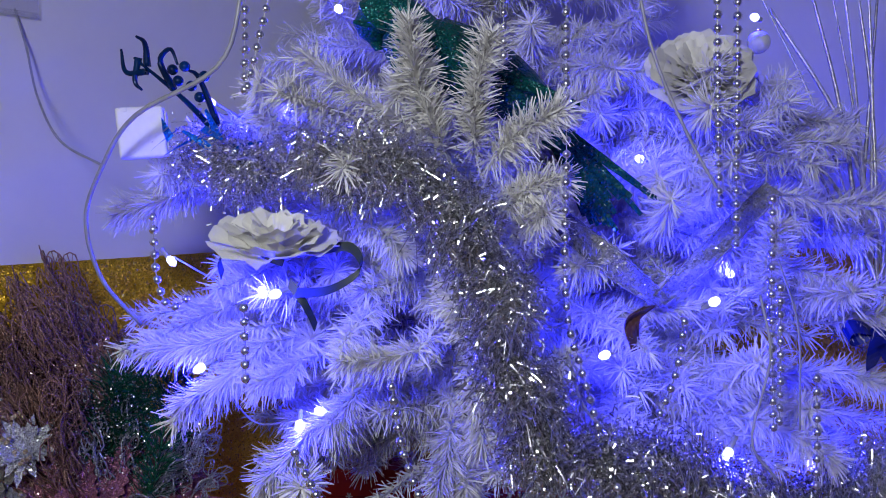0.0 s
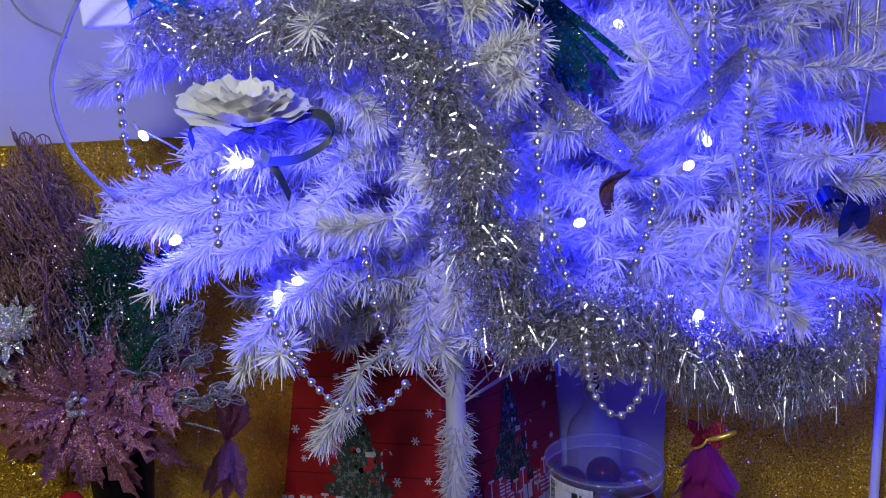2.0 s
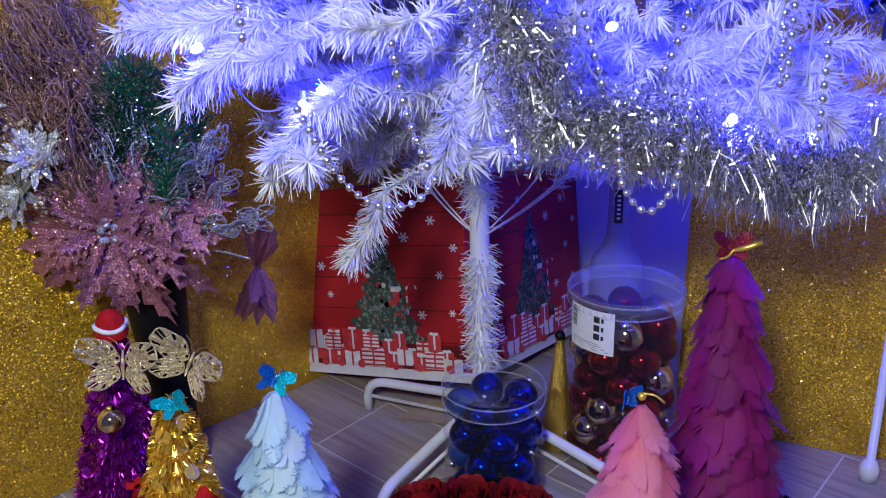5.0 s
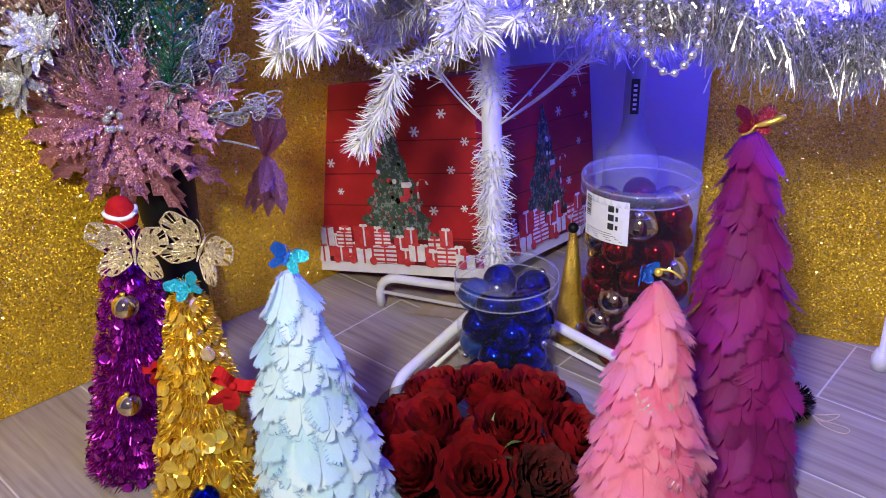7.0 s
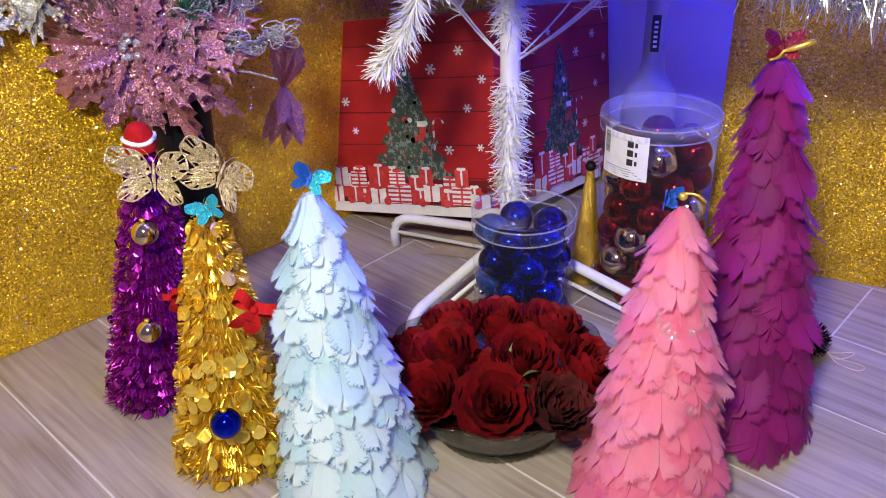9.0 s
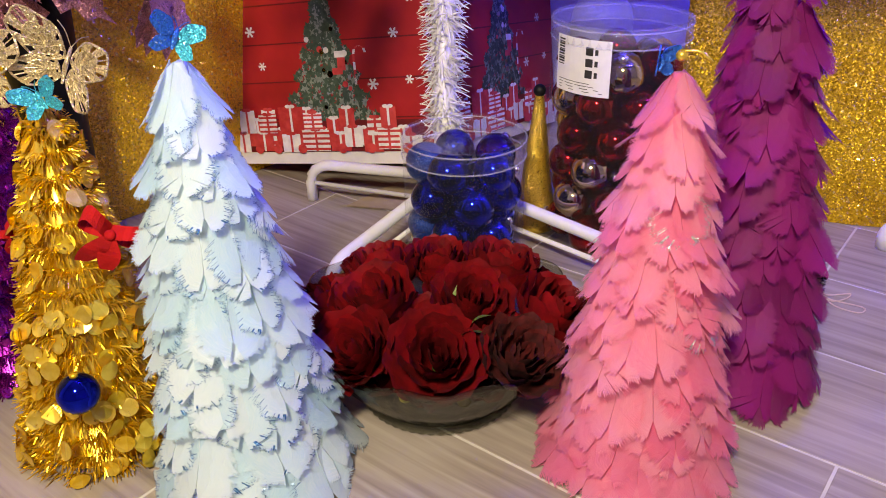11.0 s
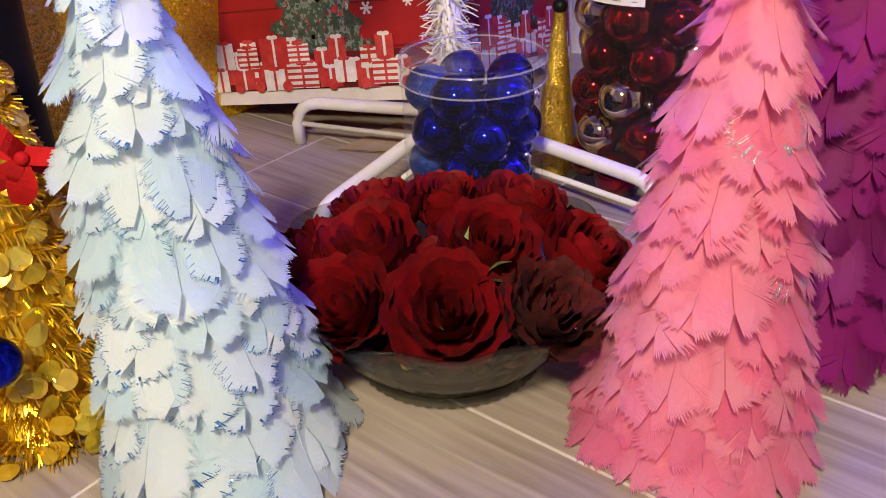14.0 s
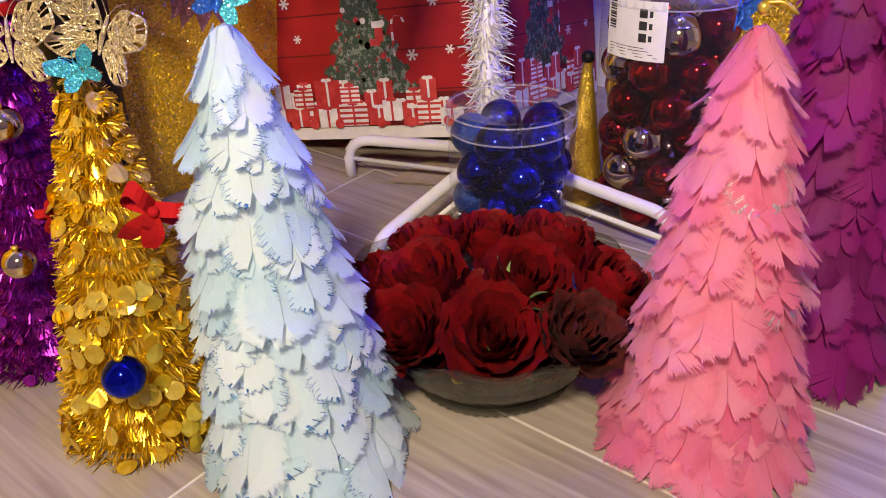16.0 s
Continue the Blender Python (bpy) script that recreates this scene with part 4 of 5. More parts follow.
for x, y, z, a in ((0.06, 0.0, 0.11, 200), (-0.115, -0.045, 0.08, 100), (0.01, 0.06, 0.118, 300), (0.055, -0.045, 0.118, 160)):
    g = Geo()
    line = curve([(0, 0, 0), (0.012, 0, 0.006), (0.028, 0, 0.004)], 7)
    for i, (p, q) in enumerate(zip(line, line[1:])):
        w0, w1 = [np.array([0, 0.006 * math.sin(math.pi * min(1, (k + 0.4) / 6.4)), 0]) for k in (i, i + 1)]
        g.face([p - w0, p + w0 + (0, 0, 0.001), q + w1 + (0, 0, 0.001), q - w1])
    solid("leaf", g, M_LEAF, "small yellow-green rose leaf among the roses", "leaf", pose(x, y, z, 20, 30, a))
for x, y in ((-0.03, -0.045), (0.0, -0.05), (0.03, -0.046)):
    g = Geo()
    g.ball((0, 0, 0), 0.007, 8, 6, 0, 0.5)
    solid("flower_foam", g, plain("pale_yellow_crumb", (0.5, 0.42, 0.06), (0.7, 0.6, 0.14), 0.8), "yellow petal scrap at the bowl's bottom", "petal", pose(BX + x, BY + y, 0.0168))


# ---- tubes of baubles ----
def ball_tube(name, label, c, R, H, balls, r, lid_h, lidmat):
    ob = thing(name, label, "bauble tube", pose(c[0], c[1], 0))
    g = Geo()
    g.lathe([(R * 0.97, 0.001), (R, 0.004), (R, H - 0.003), (R * 0.985, H)], (0, 0, 0), 48)
    wallp = part("cylinder", g, M_FILM, ob, "clear plastic wall", True)
    g = Geo()
    g.lathe([(0, H + 0.001), (R * 0.93, H + 0.001), (R * 0.95, H + 0.004), (R * 1.012, H + 0.004), (R * 1.016, H - lid_h), (R * 1.004, H - lid_h)], (0, 0, 0), 48)
    part("lid", g, lidmat, ob, "clear plastic lid", True)
    g = Geo()
    for z in (H - 0.001, H - lid_h):
        g.tube([(R * 1.014 * math.cos(t), R * 1.014 * math.sin(t), z) for t in np.linspace(0, 2 * math.pi, 49)], 0.0011, 6, 0, False)
    part("rim", g, film("clear_plastic_edge", 0.18), ob, "", True)
    meshes = {}
    for mt in {b for b in balls}:
        g = Geo()
        g.ball((0, 0, 0), r, 24, 14)
        meshes[mt.name] = g.mesh("ball", mt, True)
        g = Geo()
        g.lathe([(0.0, 0), (r * 0.24, 0), (r * 0.24, r * 0.24), (0, r * 0.26)], (0, 0, r * 0.96), 10)
    cap = g.mesh("cap", M_SILVER, True)
    k = 0
    z = r + 0.003
    layer = 0
    while z + r < H + 0.003:
        ring = R - r - 0.003
        n = max(3, int(2 * math.pi * ring / (2 * r * 1.04)))
        for i in range(n):
            a = 2 * math.pi * (i + 0.5 * (layer % 2)) / n + rng.uniform(-0.05, 0.05)
            m = pose(ring * math.cos(a), ring * math.sin(a), z + rng.uniform(-0.003, 0.003), rng.uniform(-180, 180), rng.uniform(-60, 60), rng.uniform(0, 360))
            b = part("ball", meshes[balls[k % len(balls)].name], None, ob, "", m=m)
            part("cap", cap, None, b)
            k += 1
        if ring > 2.1 * r:
            part("ball", meshes[balls[(k * 3) % len(balls)].name], None, ob, "", m=pose(0, 0, z))
        z += r * 1.64
        layer += 1
    return ob


ball_tube("bauble_tube", "clear plastic tube packed with shiny and glittered blue baubles", (0.011, 0.281), 0.077, 0.192, [M_BALLB, M_BALLB, M_BALLBG, M_BALLB, M_BALLB], 0.0262, 0.022, M_FILM)
BT = (0.205, 0.395)
big = ball_tube("bauble_tube", "tall clear plastic tube packed with red and gold baubles", BT, 0.088, 0.312, [M_BALLR, M_BALLR, M_BALLG, M_BALLR, M_BALLR, M_BALLR, M_BALLG], 0.0275, 0.020, M_LID)
# its label: a curved paper sticker with print bars
g = Geo()
a0, a1 = math.radians(206), math.radians(258)
for i in range(10):
    p, q = a0 + (a1 - a0) * i / 10, a0 + (a1 - a0) * (i + 1) / 10
    g.face([(0.0893 * math.cos(p), 0.0893 * math.sin(p), 0.245), (0.0893 * math.cos(q), 0.0893 * math.sin(q), 0.245), (0.0893 * math.cos(q), 0.0893 * math.sin(q), 0.314), (0.0893 * math.cos(p), 0.0893 * math.sin(p), 0.314)])
lab = part("label", g, M_PAPER, big, "white paper sticker with a bar code and printed bars", m=pose(0, 0, -0.012))
g = Geo()


def on_label(u0, u1, z0, z1, rad=0.0897):
    for i in range(3):
        p, q = [math.radians(206 + 52 * (u0 + (u1 - u0) * k / 3)) for k in (i, i + 1)]
        g.face([(rad * math.cos(p), rad * math.sin(p), z0), (rad * math.cos(q), rad * math.sin(q), z0), (rad * math.cos(q), rad * math.sin(q), z1), (rad * math.cos(p), rad * math.sin(p), z1)])


for i in range(11):
    on_label(0.05, 0.19, 0.278 + i * 0.003, 0.2793 + i * 0.003 + 0.0006 * (i % 3))
for i in range(3):
    on_label(0.60, 0.72, 0.267 + i * 0.014, 0.277 + i * 0.014)
    on_label(0.75, 0.80, 0.268 + i * 0.014, 0.275 + i * 0.014)
for i in range(4):
    on_label(0.08, 0.9 - 0.07 * i, 0.249 + i * 0.0035, 0.2498 + i * 0.0035)
part("print", g, M_INK, lab, "black print bars")

# ---- printed gift box, tilted on the stand's foot ----
C0 = Vector((-0.048, 0.494, 0.068))
ux = Vector((0.351, -0.094, 0.046)).normalized()
vy = Vector((0.17, 0.38, -0.06))
vy = (vy - vy.dot(ux) * ux).normalized()
wz = ux.cross(vy)
rot = Matrix((ux, vy, wz)).transposed().to_4x4()
BW, BD, BH = 0.366, 0.425, 0.362
SS, SC = math.sin(math.radians(11)), math.cos(math.radians(11))
boxm = Matrix.Translation(C0 - ux * BW) @ rot
gift = thing("printed_box", "tilted red cardboard box printed with a tree and presents", "cardboard box", boxm)
g = Geo()
foot3, top3 = [[(0, 0, z), (BW, 0, z), (BW + BD * SS, BD * SC, z), (BW + BD * SS - 0.02, BD * SC, z), (0, 0.02, z)] for z in (0, BH)]
g.face(foot3[::-1])
g.face(top3)
for i in range(5):
    j = (i + 1) % 5
    g.face([foot3[i], foot3[j], top3[j], top3[i]])
part("carton", g, M_RED, gift)


def print_face(width, place):
    """The print of one face: u along the face, z up. place(u, z, off) gives the point."""
    def rect(g, u0, z0, u1, z1, off, mi=0):
        g.face([place(u0, z0, off), place(u1, z0, off), place(u1, z1, off), place(u0, z1, off)], mi)
    g = Geo()
    for k in range(1, 6):
        z = BH * k / 6 + 0.012
        rect(g, 0, z, width, z + 0.0022, 0.0006)
    part("plank_line", g, M_REDLINE, gift, "dark printed plank joints")
    g = Geo()
    rect(g, 0, 0, width, 0.020, 0.0007)
    part("ground_print", g, M_GREYP, gift, "pale printed ground strip")
    # decorated tree
    cx, z0, z1, hw = width * 0.52, 0.065, 0.285, 0.092 * min(1.0, width / 0.352 + 0.0)
    g = Geo()
    for i in range(1500):
        s = rng.random() ** 1.4
        z = z0 + (z1 - z0) * s
        u = cx + rng.uniform(-1, 1) * hw * (1 - s) * (0.86 + 0.14 * math.sin(s * 40))
        r, a = rng.uniform(0.0035, 0.0075), rng.uniform(0, 6.28)
        ring = [place(u + r * math.cos(a + t) * (1.0 if k % 2 else 0.4), z + 1.25 * r * math.sin(a + t) * (1.0 if k % 2 else 0.4), 0.001 + 0.0000006 * i) for k, t in enumerate(np.linspace(0, 6.28, 9)[:-1])]
        g.face(ring, 0 if rng.random() < 0.72 else 1)
    part("tree_print", g, [M_PINE, M_PINE2], gift, "printed dark green tree")
    for i in range(16):
        g = Geo()
        s = rng.random()
        u, z, r = cx + rng.uniform(-0.85, 0.85) * hw * (1 - s), z0 + (z1 - z0) * s, rng.uniform(0.003, 0.0055)
        g.face([place(u + r * math.cos(t), z + r * math.sin(t), 0.0024) for t in np.linspace(0, 6.28, 13)[:-1]], int(rng.integers(3)))
        part("ornament_print", g, [M_WHITEP, M_REDBOX, M_BALLG], gift, "printed round ornament")
    g = Geo()
    rect(g, cx + 0.018, 0.168, cx + 0.036, 0.178, 0.0027, 0)
    rect(g, cx + 0.022, 0.148, cx + 0.036, 0.168, 0.0027, 1)
    rect(g, cx + 0.012, 0.142, cx + 0.030, 0.152, 0.0028, 1)
    part("stocking_print", g, [M_WHITEP, M_REDBOX], gift, "printed red and white stocking")
    # presents, on a dark shade strip
    k = width / 0.352
    g = Geo()
    rect(g, 0.004 * k, 0.020, width - 0.012 * k, 0.070, 0.0022)
    part("shade_print", g, M_REDLINE, gift, "dark printed shade behind the presents")
    gifts = [(0.005, 0.020, 0.030, 0.052, 0), (0.015, 0.052, 0.045, 0.090, 0), (0.040, 0.022, 0.075, 0.052, 1), (0.052, 0.052, 0.085, 0.082, 2), (0.090, 0.046, 0.135, 0.094, 1),
             (0.092, 0.020, 0.125, 0.050, 0), (0.130, 0.022, 0.178, 0.056, 2), (0.135, 0.056, 0.168, 0.084, 2), (0.180, 0.022, 0.215, 0.050, 1), (0.205, 0.028, 0.235, 0.060, 0),
             (0.238, 0.020, 0.270, 0.048, 1), (0.262, 0.024, 0.30, 0.058, 2), (0.298, 0.020, 0.335, 0.046, 0)]
    back = [(0.01 + 0.0235 * q, 0.03, 0.036 + 0.0235 * q, 0.058 + 0.016 * ((q * 7) % 3), (1, 1, 2, 1)[q % 4]) for q in range(13)]
    for n, (u0, a, u1, b, kind) in enumerate(back + gifts):
        g = Geo()
        o = 0.0026 + 0.00015 * n
        u0, u1 = u0 * k, u1 * k
        rect(g, u0, a, u1, b, o, 1 if kind == 1 else 0)
        if kind == 2:
            for q in range(4):
                rect(g, u0, a + (b - a) * (q + 0.15) / 4, u1, a + (b - a) * (q + 0.6) / 4, o + 0.00008, 1)
        um = (u0 + u1) / 2
        rect(g, um - 0.002, a, um + 0.002, b, o + 0.0001, 0 if kind == 1 else 1)
        for sg in (-1, 1):
            g.face([place(um + sg * (0.004 + 0.005 * math.cos(t)) * k, b + 0.001 + 0.003 * math.sin(t), o + 0.00015) for t in np.linspace(0, 6.28, 11)[:-1]], 0 if kind == 1 else 1)
        part("present_print", g, [M_WHITEP, M_REDBOX], gift)
    for u in (0.048, 0.083, 0.128, 0.2, 0.25, 0.31):
        r = 0.008
        g = Geo()
        g.face([place(u * k + r * k * math.cos(t), 0.026 + r * math.sin(t), 0.0068) for t in np.linspace(0, 6.28, 15)[:-1]])
        part("ball_print", g, M_REDBOX, gift, "printed red ball")
    # snowflakes and stars
    for u, z, r in ((0.025, 0.195, 0.010), (0.055, 0.215, 0.009), (0.02, 0.29, 0.006), (0.045, 0.32, 0.010), (0.07, 0.16, 0.007), (0.26, 0.125, 0.009), (0.30, 0.2, 0.008),
                    (0.235, 0.27, 0.010), (0.32, 0.13, 0.007), (0.29, 0.30, 0.009), (0.33, 0.25, 0.008), (0.15, 0.315, 0.007)):
        g = Geo()
        for q in range(3):
            t = math.pi * q / 3
            c, s = math.cos(t), math.sin(t)
            w = r * 0.16
            g.face([place(u * k + (x * c - y * s) * k, z + x * s + y * c, 0.0012 + 0.0001 * q) for x, y in ((-r, -w), (r, -w), (r, w), (-r, w))])
            for e in (-1, 1):
                for f in (-1, 1):
                    g.face([place(u * k + (x * c - y * s) * k, z + x * s + y * c, 0.0015) for x, y in ((e * r * 0.5, 0), (e * r * 0.85, f * r * 0.35), (e * r * 0.65, 0))])
        part("snowflake_print", g, M_WHITEP, gift)
    # candy cane
    g = Geo()
    line = [(0.232, 0.10 + 0.012 * q) for q in range(7)] + [(0.232 + 0.010 - 0.010 * math.cos(t), 0.172 + 0.012 * math.sin(t)) for t in (0.6, 1.2, 1.8, 2.4, 3.0)]
    for q, (a, b) in enumerate(zip(line, line[1:])):
        g.face([place((a[0] - 0.002) * k, a[1], 0.0014), place((a[0] + 0.002) * k, a[1], 0.0014), place((b[0] + 0.002) * k, b[1], 0.0014), place((b[0] - 0.002) * k, b[1], 0.0014)], q % 2)
    part("candy_cane_print", g, [M_WHITEP, M_REDBOX], gift, "printed candy cane")


print_face(BW, lambda u, z, o: (u, -o, z))
print_face(BD, lambda u, z, o: (BW + u * SS + o * SC, u * SC - o * SS, z))

# ---- small things round the stand ----
g = Geo()
g.lathe([(0, 0.0), (0.030, 0.0), (0.030, 0.003), (0.006, 0.2), (0.004, 0.203), (0, 0.203)], (0, 0, 0), 28)
ob = thing("glitter_cone", "slim gold glitter cone with a dark knob, beside the bauble tube", "cone ornament", pose(0.105, 0.425, 0.001))
part("cone", g, M_GOLDG, ob, "", True)
g = Geo()
g.ball((0, 0, 0.206), 0.009, 14, 10)
part("knob", g, M_BLACK, ob, "dark round knob", True)
ob = thing("bottle", "grey-lavender plastic bottle with a long neck and a dark label", "bottle", pose(0.197, 0.59, 0))
g = Geo()
g.lathe([(0, 0.001), (0.045, 0.001), (0.047, 0.01), (0.047, 0.265), (0.043, 0.285), (0.032, 0.30), (0.022, 0.315), (0.018, 0.34), (0.0165, 0.46), (0.016, 0.50), (0, 0.50)], (0, 0, 0), 28)
part("body", g, M_LAV, ob, "", True)
g = Geo()
g.box((-0.007, -0.0195, 0.355), (0.007, -0.0172, 0.415))
part("label", g, M_INK, ob, "dark upright label")
g = Geo()
for i in range(6):
    g.box((-0.003, -0.0201, 0.362 + i * 0.008), (0.003, -0.0196, 0.366 + i * 0.008))
part("print", g, M_PAPER, ob, "pale print bars")
g = Geo()
g.face([(-0.09, 0.455, 0.003), (-0.19, 0.47, 0.001), (-0.12, 0.56, 0.006), (-0.03, 0.54, 0.004)])
g.face([(-0.09, 0.455, 0.005), (-0.03, 0.54, 0.006), (-0.12, 0.56, 0.008), (-0.19, 0.47, 0.003)])
solid("card_scrap", g, M_CARD, "scrap of brown card on the floor under the stand", "card")
ob = thing("tinsel_ball", "dark tinsel ball ornament with loops of pale string on the floor", "bauble", pose(0.43, 0.235, 0.03))
g = Geo()
g.ball((0, 0, 0), 0.022, 14, 10)
for i in range(700):
    d = unit(rng.normal(size=3))
    g.blade(d * 0.02, unit(d + rng.normal(size=3) * 0.4), unit(np.cross(d, rng.normal(size=3))), 0.011, 0.0016, 0, 0, 1, 0.6)
part("ball", g, plain("black_foil", (0.01, 0.008, 0.015), (0.05, 0.03, 0.06), 0.25, 0.8), ob)
g = Geo()
for dx, dy in ((0.06, 0.012), (0.065, -0.02)):
    g.tube(curve([(0.022, 0, -0.012), (0.04, dy * 0.3 + 0.008, -0.028), (dx + 0.01, dy + 0.005, -0.0285), (dx, dy - 0.008, -0.0285), (0.04, dy * 0.3 - 0.006, -0.028), (0.022, 0, -0.012)], 24), 0.0009, 5)
part("string", g, plain("pale_string", (0.55, 0.42, 0.34), (0.7, 0.56, 0.46), 0.8), ob, "pale looped string", True)
ob = thing("stand_pole", "slim white metal pole with a plastic foot on the floor", "pole", pose(0.592, 0.385, 0))
g = Geo()
g.tube([(0, 0, 0.03), (-0.004, 0, 0.3), (-0.014, 0, 0.9)], 0.0065, 12)
part("pole", g, M_WIRE, ob, "", True)
g = Geo()
g.lathe([(0, 0.001), (0.014, 0.001), (0.015, 0.02), (0.010, 0.034), (0, 0.036)], (0, 0, 0), 16)
part("foot", g, M_WIRE, ob, "white plastic foot", True)

# ---- on the tree: lights ----
BULBS = [(-0.32, 0.065, 0.826), (-0.242, -0.016, 0.723), (-0.148, 0.001, 0.664), (0.257, 0.022, 0.788), (0.442, 0.38, 0.862), (0.163, 0.065, 0.729),
         (0.44, 0.186, 0.584), (0.459, 0.27, 0.511), (0.277, 0.027, 0.646), (-0.125, 0.01, 0.672), (-0.155, -0.03, 0.80), (-0.175, -0.02, 0.795),
         (-0.275, 0.08, 1.0), (-0.17, 0.05, 0.99), (0.30, 0.16, 0.80), (0.27, 0.16, 0.83), (0.40, 0.20, 0.78), (0.38, 0.14, 0.60), (0.20, 0.14, 0.93), (0.33, 0.2, 1.09), (-0.13, 0.1, 1.10),
         # six unseen bulbs added behind the trunk to brighten the white wall strip
         (0.10, 0.63, 0.74), (0.20, 0.60, 0.62), (-0.08, 0.66, 0.80), (0.24, 0.54, 0.88), (0.05, 0.66, 1.0), (0.14, 0.58, 0.54)]
lights = thing("string_lights", "string of lit blue bulbs on a clear cable round the tree", "string lights")
order = sorted(BULBS, key=lambda p: (round(p[2] * 6), p[0]))
for p in BULBS:
    d = unit(rng.normal(size=3) + np.array([0, -1.2, 0.3]))
    q = np.array(p)
    g = Geo()
    g.tube([q - d * 0.014, q - d * 0.002, q], [0.0028, 0.003, 0.0026], 8)
    sock = part("socket", g, M_CABLE, lights, "", True)
    g = Geo()
    g.tube([q, q + d * 0.003, q + d * 0.009, q + d * 0.012], [0.003, 0.0046, 0.0040, 0.001], 10)
    part("bulb", g, M_BULB, sock, "glowing bulb", True)
    # the added back bulbs get more power, for the wall behind them
    bulb_lamp(tuple(q + d * 0.018), 3.2 if p[1] > 0.5 else 2.1)
for a, b in zip(order, order[1:]):
    a, b = np.array(a), np.array(b)
    if np.linalg.norm(a - b) < 0.3:
        g = Geo()
        mid = (a + b) / 2 + np.array([0, 0.05, -0.03]) + rng.normal(size=3) * 0.015
        g.tube(curve([a + (0, 0.012, 0), mid, b + (0, 0.012, 0)], 14), 0.0011, 5)
        part("cable", g, M_CABLE, lights, "", True)


# ---- silver tinsel garlands ----
def garland(label, pts, R, per_m, sections):
    ob = thing("tinsel_garland", label, "tinsel garland")
    line = np.array(curve(pts, 60))
    g = Geo()
    g.tube(list(line), 0.0015, 5, 0)
    part("core_wire", g, M_TWIST, ob)
    n = int(per_m * np.linalg.norm(np.diff(line, axis=0), axis=1).sum())
    nrm = lambda a: a / (np.linalg.norm(a, axis=1)[:, None] + 1e-9)
    for k in range(sections):
        m = n // sections
        s = (k + rng.random(m)) / sections * 58.99
        j = s.astype(int)
        t = (s - j)[:, None]
        P = line[j] * (1 - t) + line[j + 1] * t
        P = P + rng.normal(size=(m, 3)) * R * 0.22 + np.sin(s[:, None] * np.array([0.9, 1.3, 1.1])) * R * 0.2
        hang = 1.0 if k >= sections * 0.6 else 0.0
        D = nrm(rng.normal(size=(m, 3)) * (1 - 0.4 * hang) + np.array([0, -0.15, -0.35 - 0.75 * hang]))
        S = nrm(np.cross(D, rng.normal(size=(m, 3))))
        g = Geo()
        # short crimped ends that turn every way
        for scale, reach in ((1.0, 0.50), (0.8, 0.62)):
            E = P + nrm(rng.normal(size=(m, 3)) + np.array([0, -0.5, -0.2])) * R * reach * rng.random((m, 1)) ** 0.5
            D2 = nrm(rng.normal(size=(m, 3)))
            S2 = nrm(np.cross(D2, rng.normal(size=(m, 3))))
            g.blades(E, D2, S2, rng.uniform(0.002, 0.0065, m) * scale, rng.uniform(0.0008, 0.0017, m), 0.0, 0, 0.9)
        g.blades(P, D, S, R * rng.uniform(0.10, 0.50 + 0.2 * hang, m), rng.uniform(0.0006, 0.0016 - 0.0005 * hang, m), 0.3, 0, 0.9)
        part("foil_fringe", g, M_SILVER, ob)
    return ob


garland("thick silver tinsel garland draped across the front of the tree",
        [(-0.29, 0.06, 0.94), (-0.20, 0.03, 0.925), (-0.10, -0.035, 0.925), (-0.012, -0.075, 0.910), (0.04, -0.085, 0.86), (0.061, -0.085, 0.810), (0.078, -0.075, 0.745),
         (0.097, -0.065, 0.675), (0.153, -0.045, 0.650), (0.212, -0.01, 0.640), (0.277, 0.03, 0.605), (0.344, 0.06, 0.580), (0.403, 0.09, 0.582), (0.432, 0.11, 0.612)], 0.054, 30000, 12)
garland("thin silver tinsel garland looped among the branches", [(0.36, 0.2, 0.80), (0.42, 0.2, 0.76), (0.47, 0.22, 0.74), (0.53, 0.24, 0.76)], 0.036, 15000, 3)


# ---- bead strings ----
FRONT = np.array([0.135, -0.776, 0.87])


def drawn(pts, k=0.88):
    """Points drawn forward, so that they hang in front of the branches."""
    return [tuple(FRONT + (np.array(p) - FRONT) * k) for p in pts]


def bead_string(pts, r=0.0041, gap=1.45, k=0.86):
    ob = thing("bead_garland", "string of shiny silver beads hanging on the tree", "bead garland", group="bead strings")
    line = np.array(curve(drawn(pts, k), 80))
    acc = np.concatenate([[0], np.cumsum(np.linalg.norm(np.diff(line, axis=0), axis=1))])
    g = Geo()
    g.tube(list(line[::4]) + [line[-1]], 0.0005, 4)
    part("thread", g, M_CABLE, ob)
    n = int(acc[-1] / (r * 2 * gap)) + 1
    for i in range(n):
        d = i * r * 2 * gap
        p = [float(np.interp(d, acc, line[:, k])) for k in range(3)]
        part("bead", bead_mesh, None, ob, "", m=pose(*p, rng.uniform(-40, 40), rng.uniform(-40, 40), 0) @ Matrix.Scale(r / 0.003 * rng.uniform(0.9, 1.08), 4))


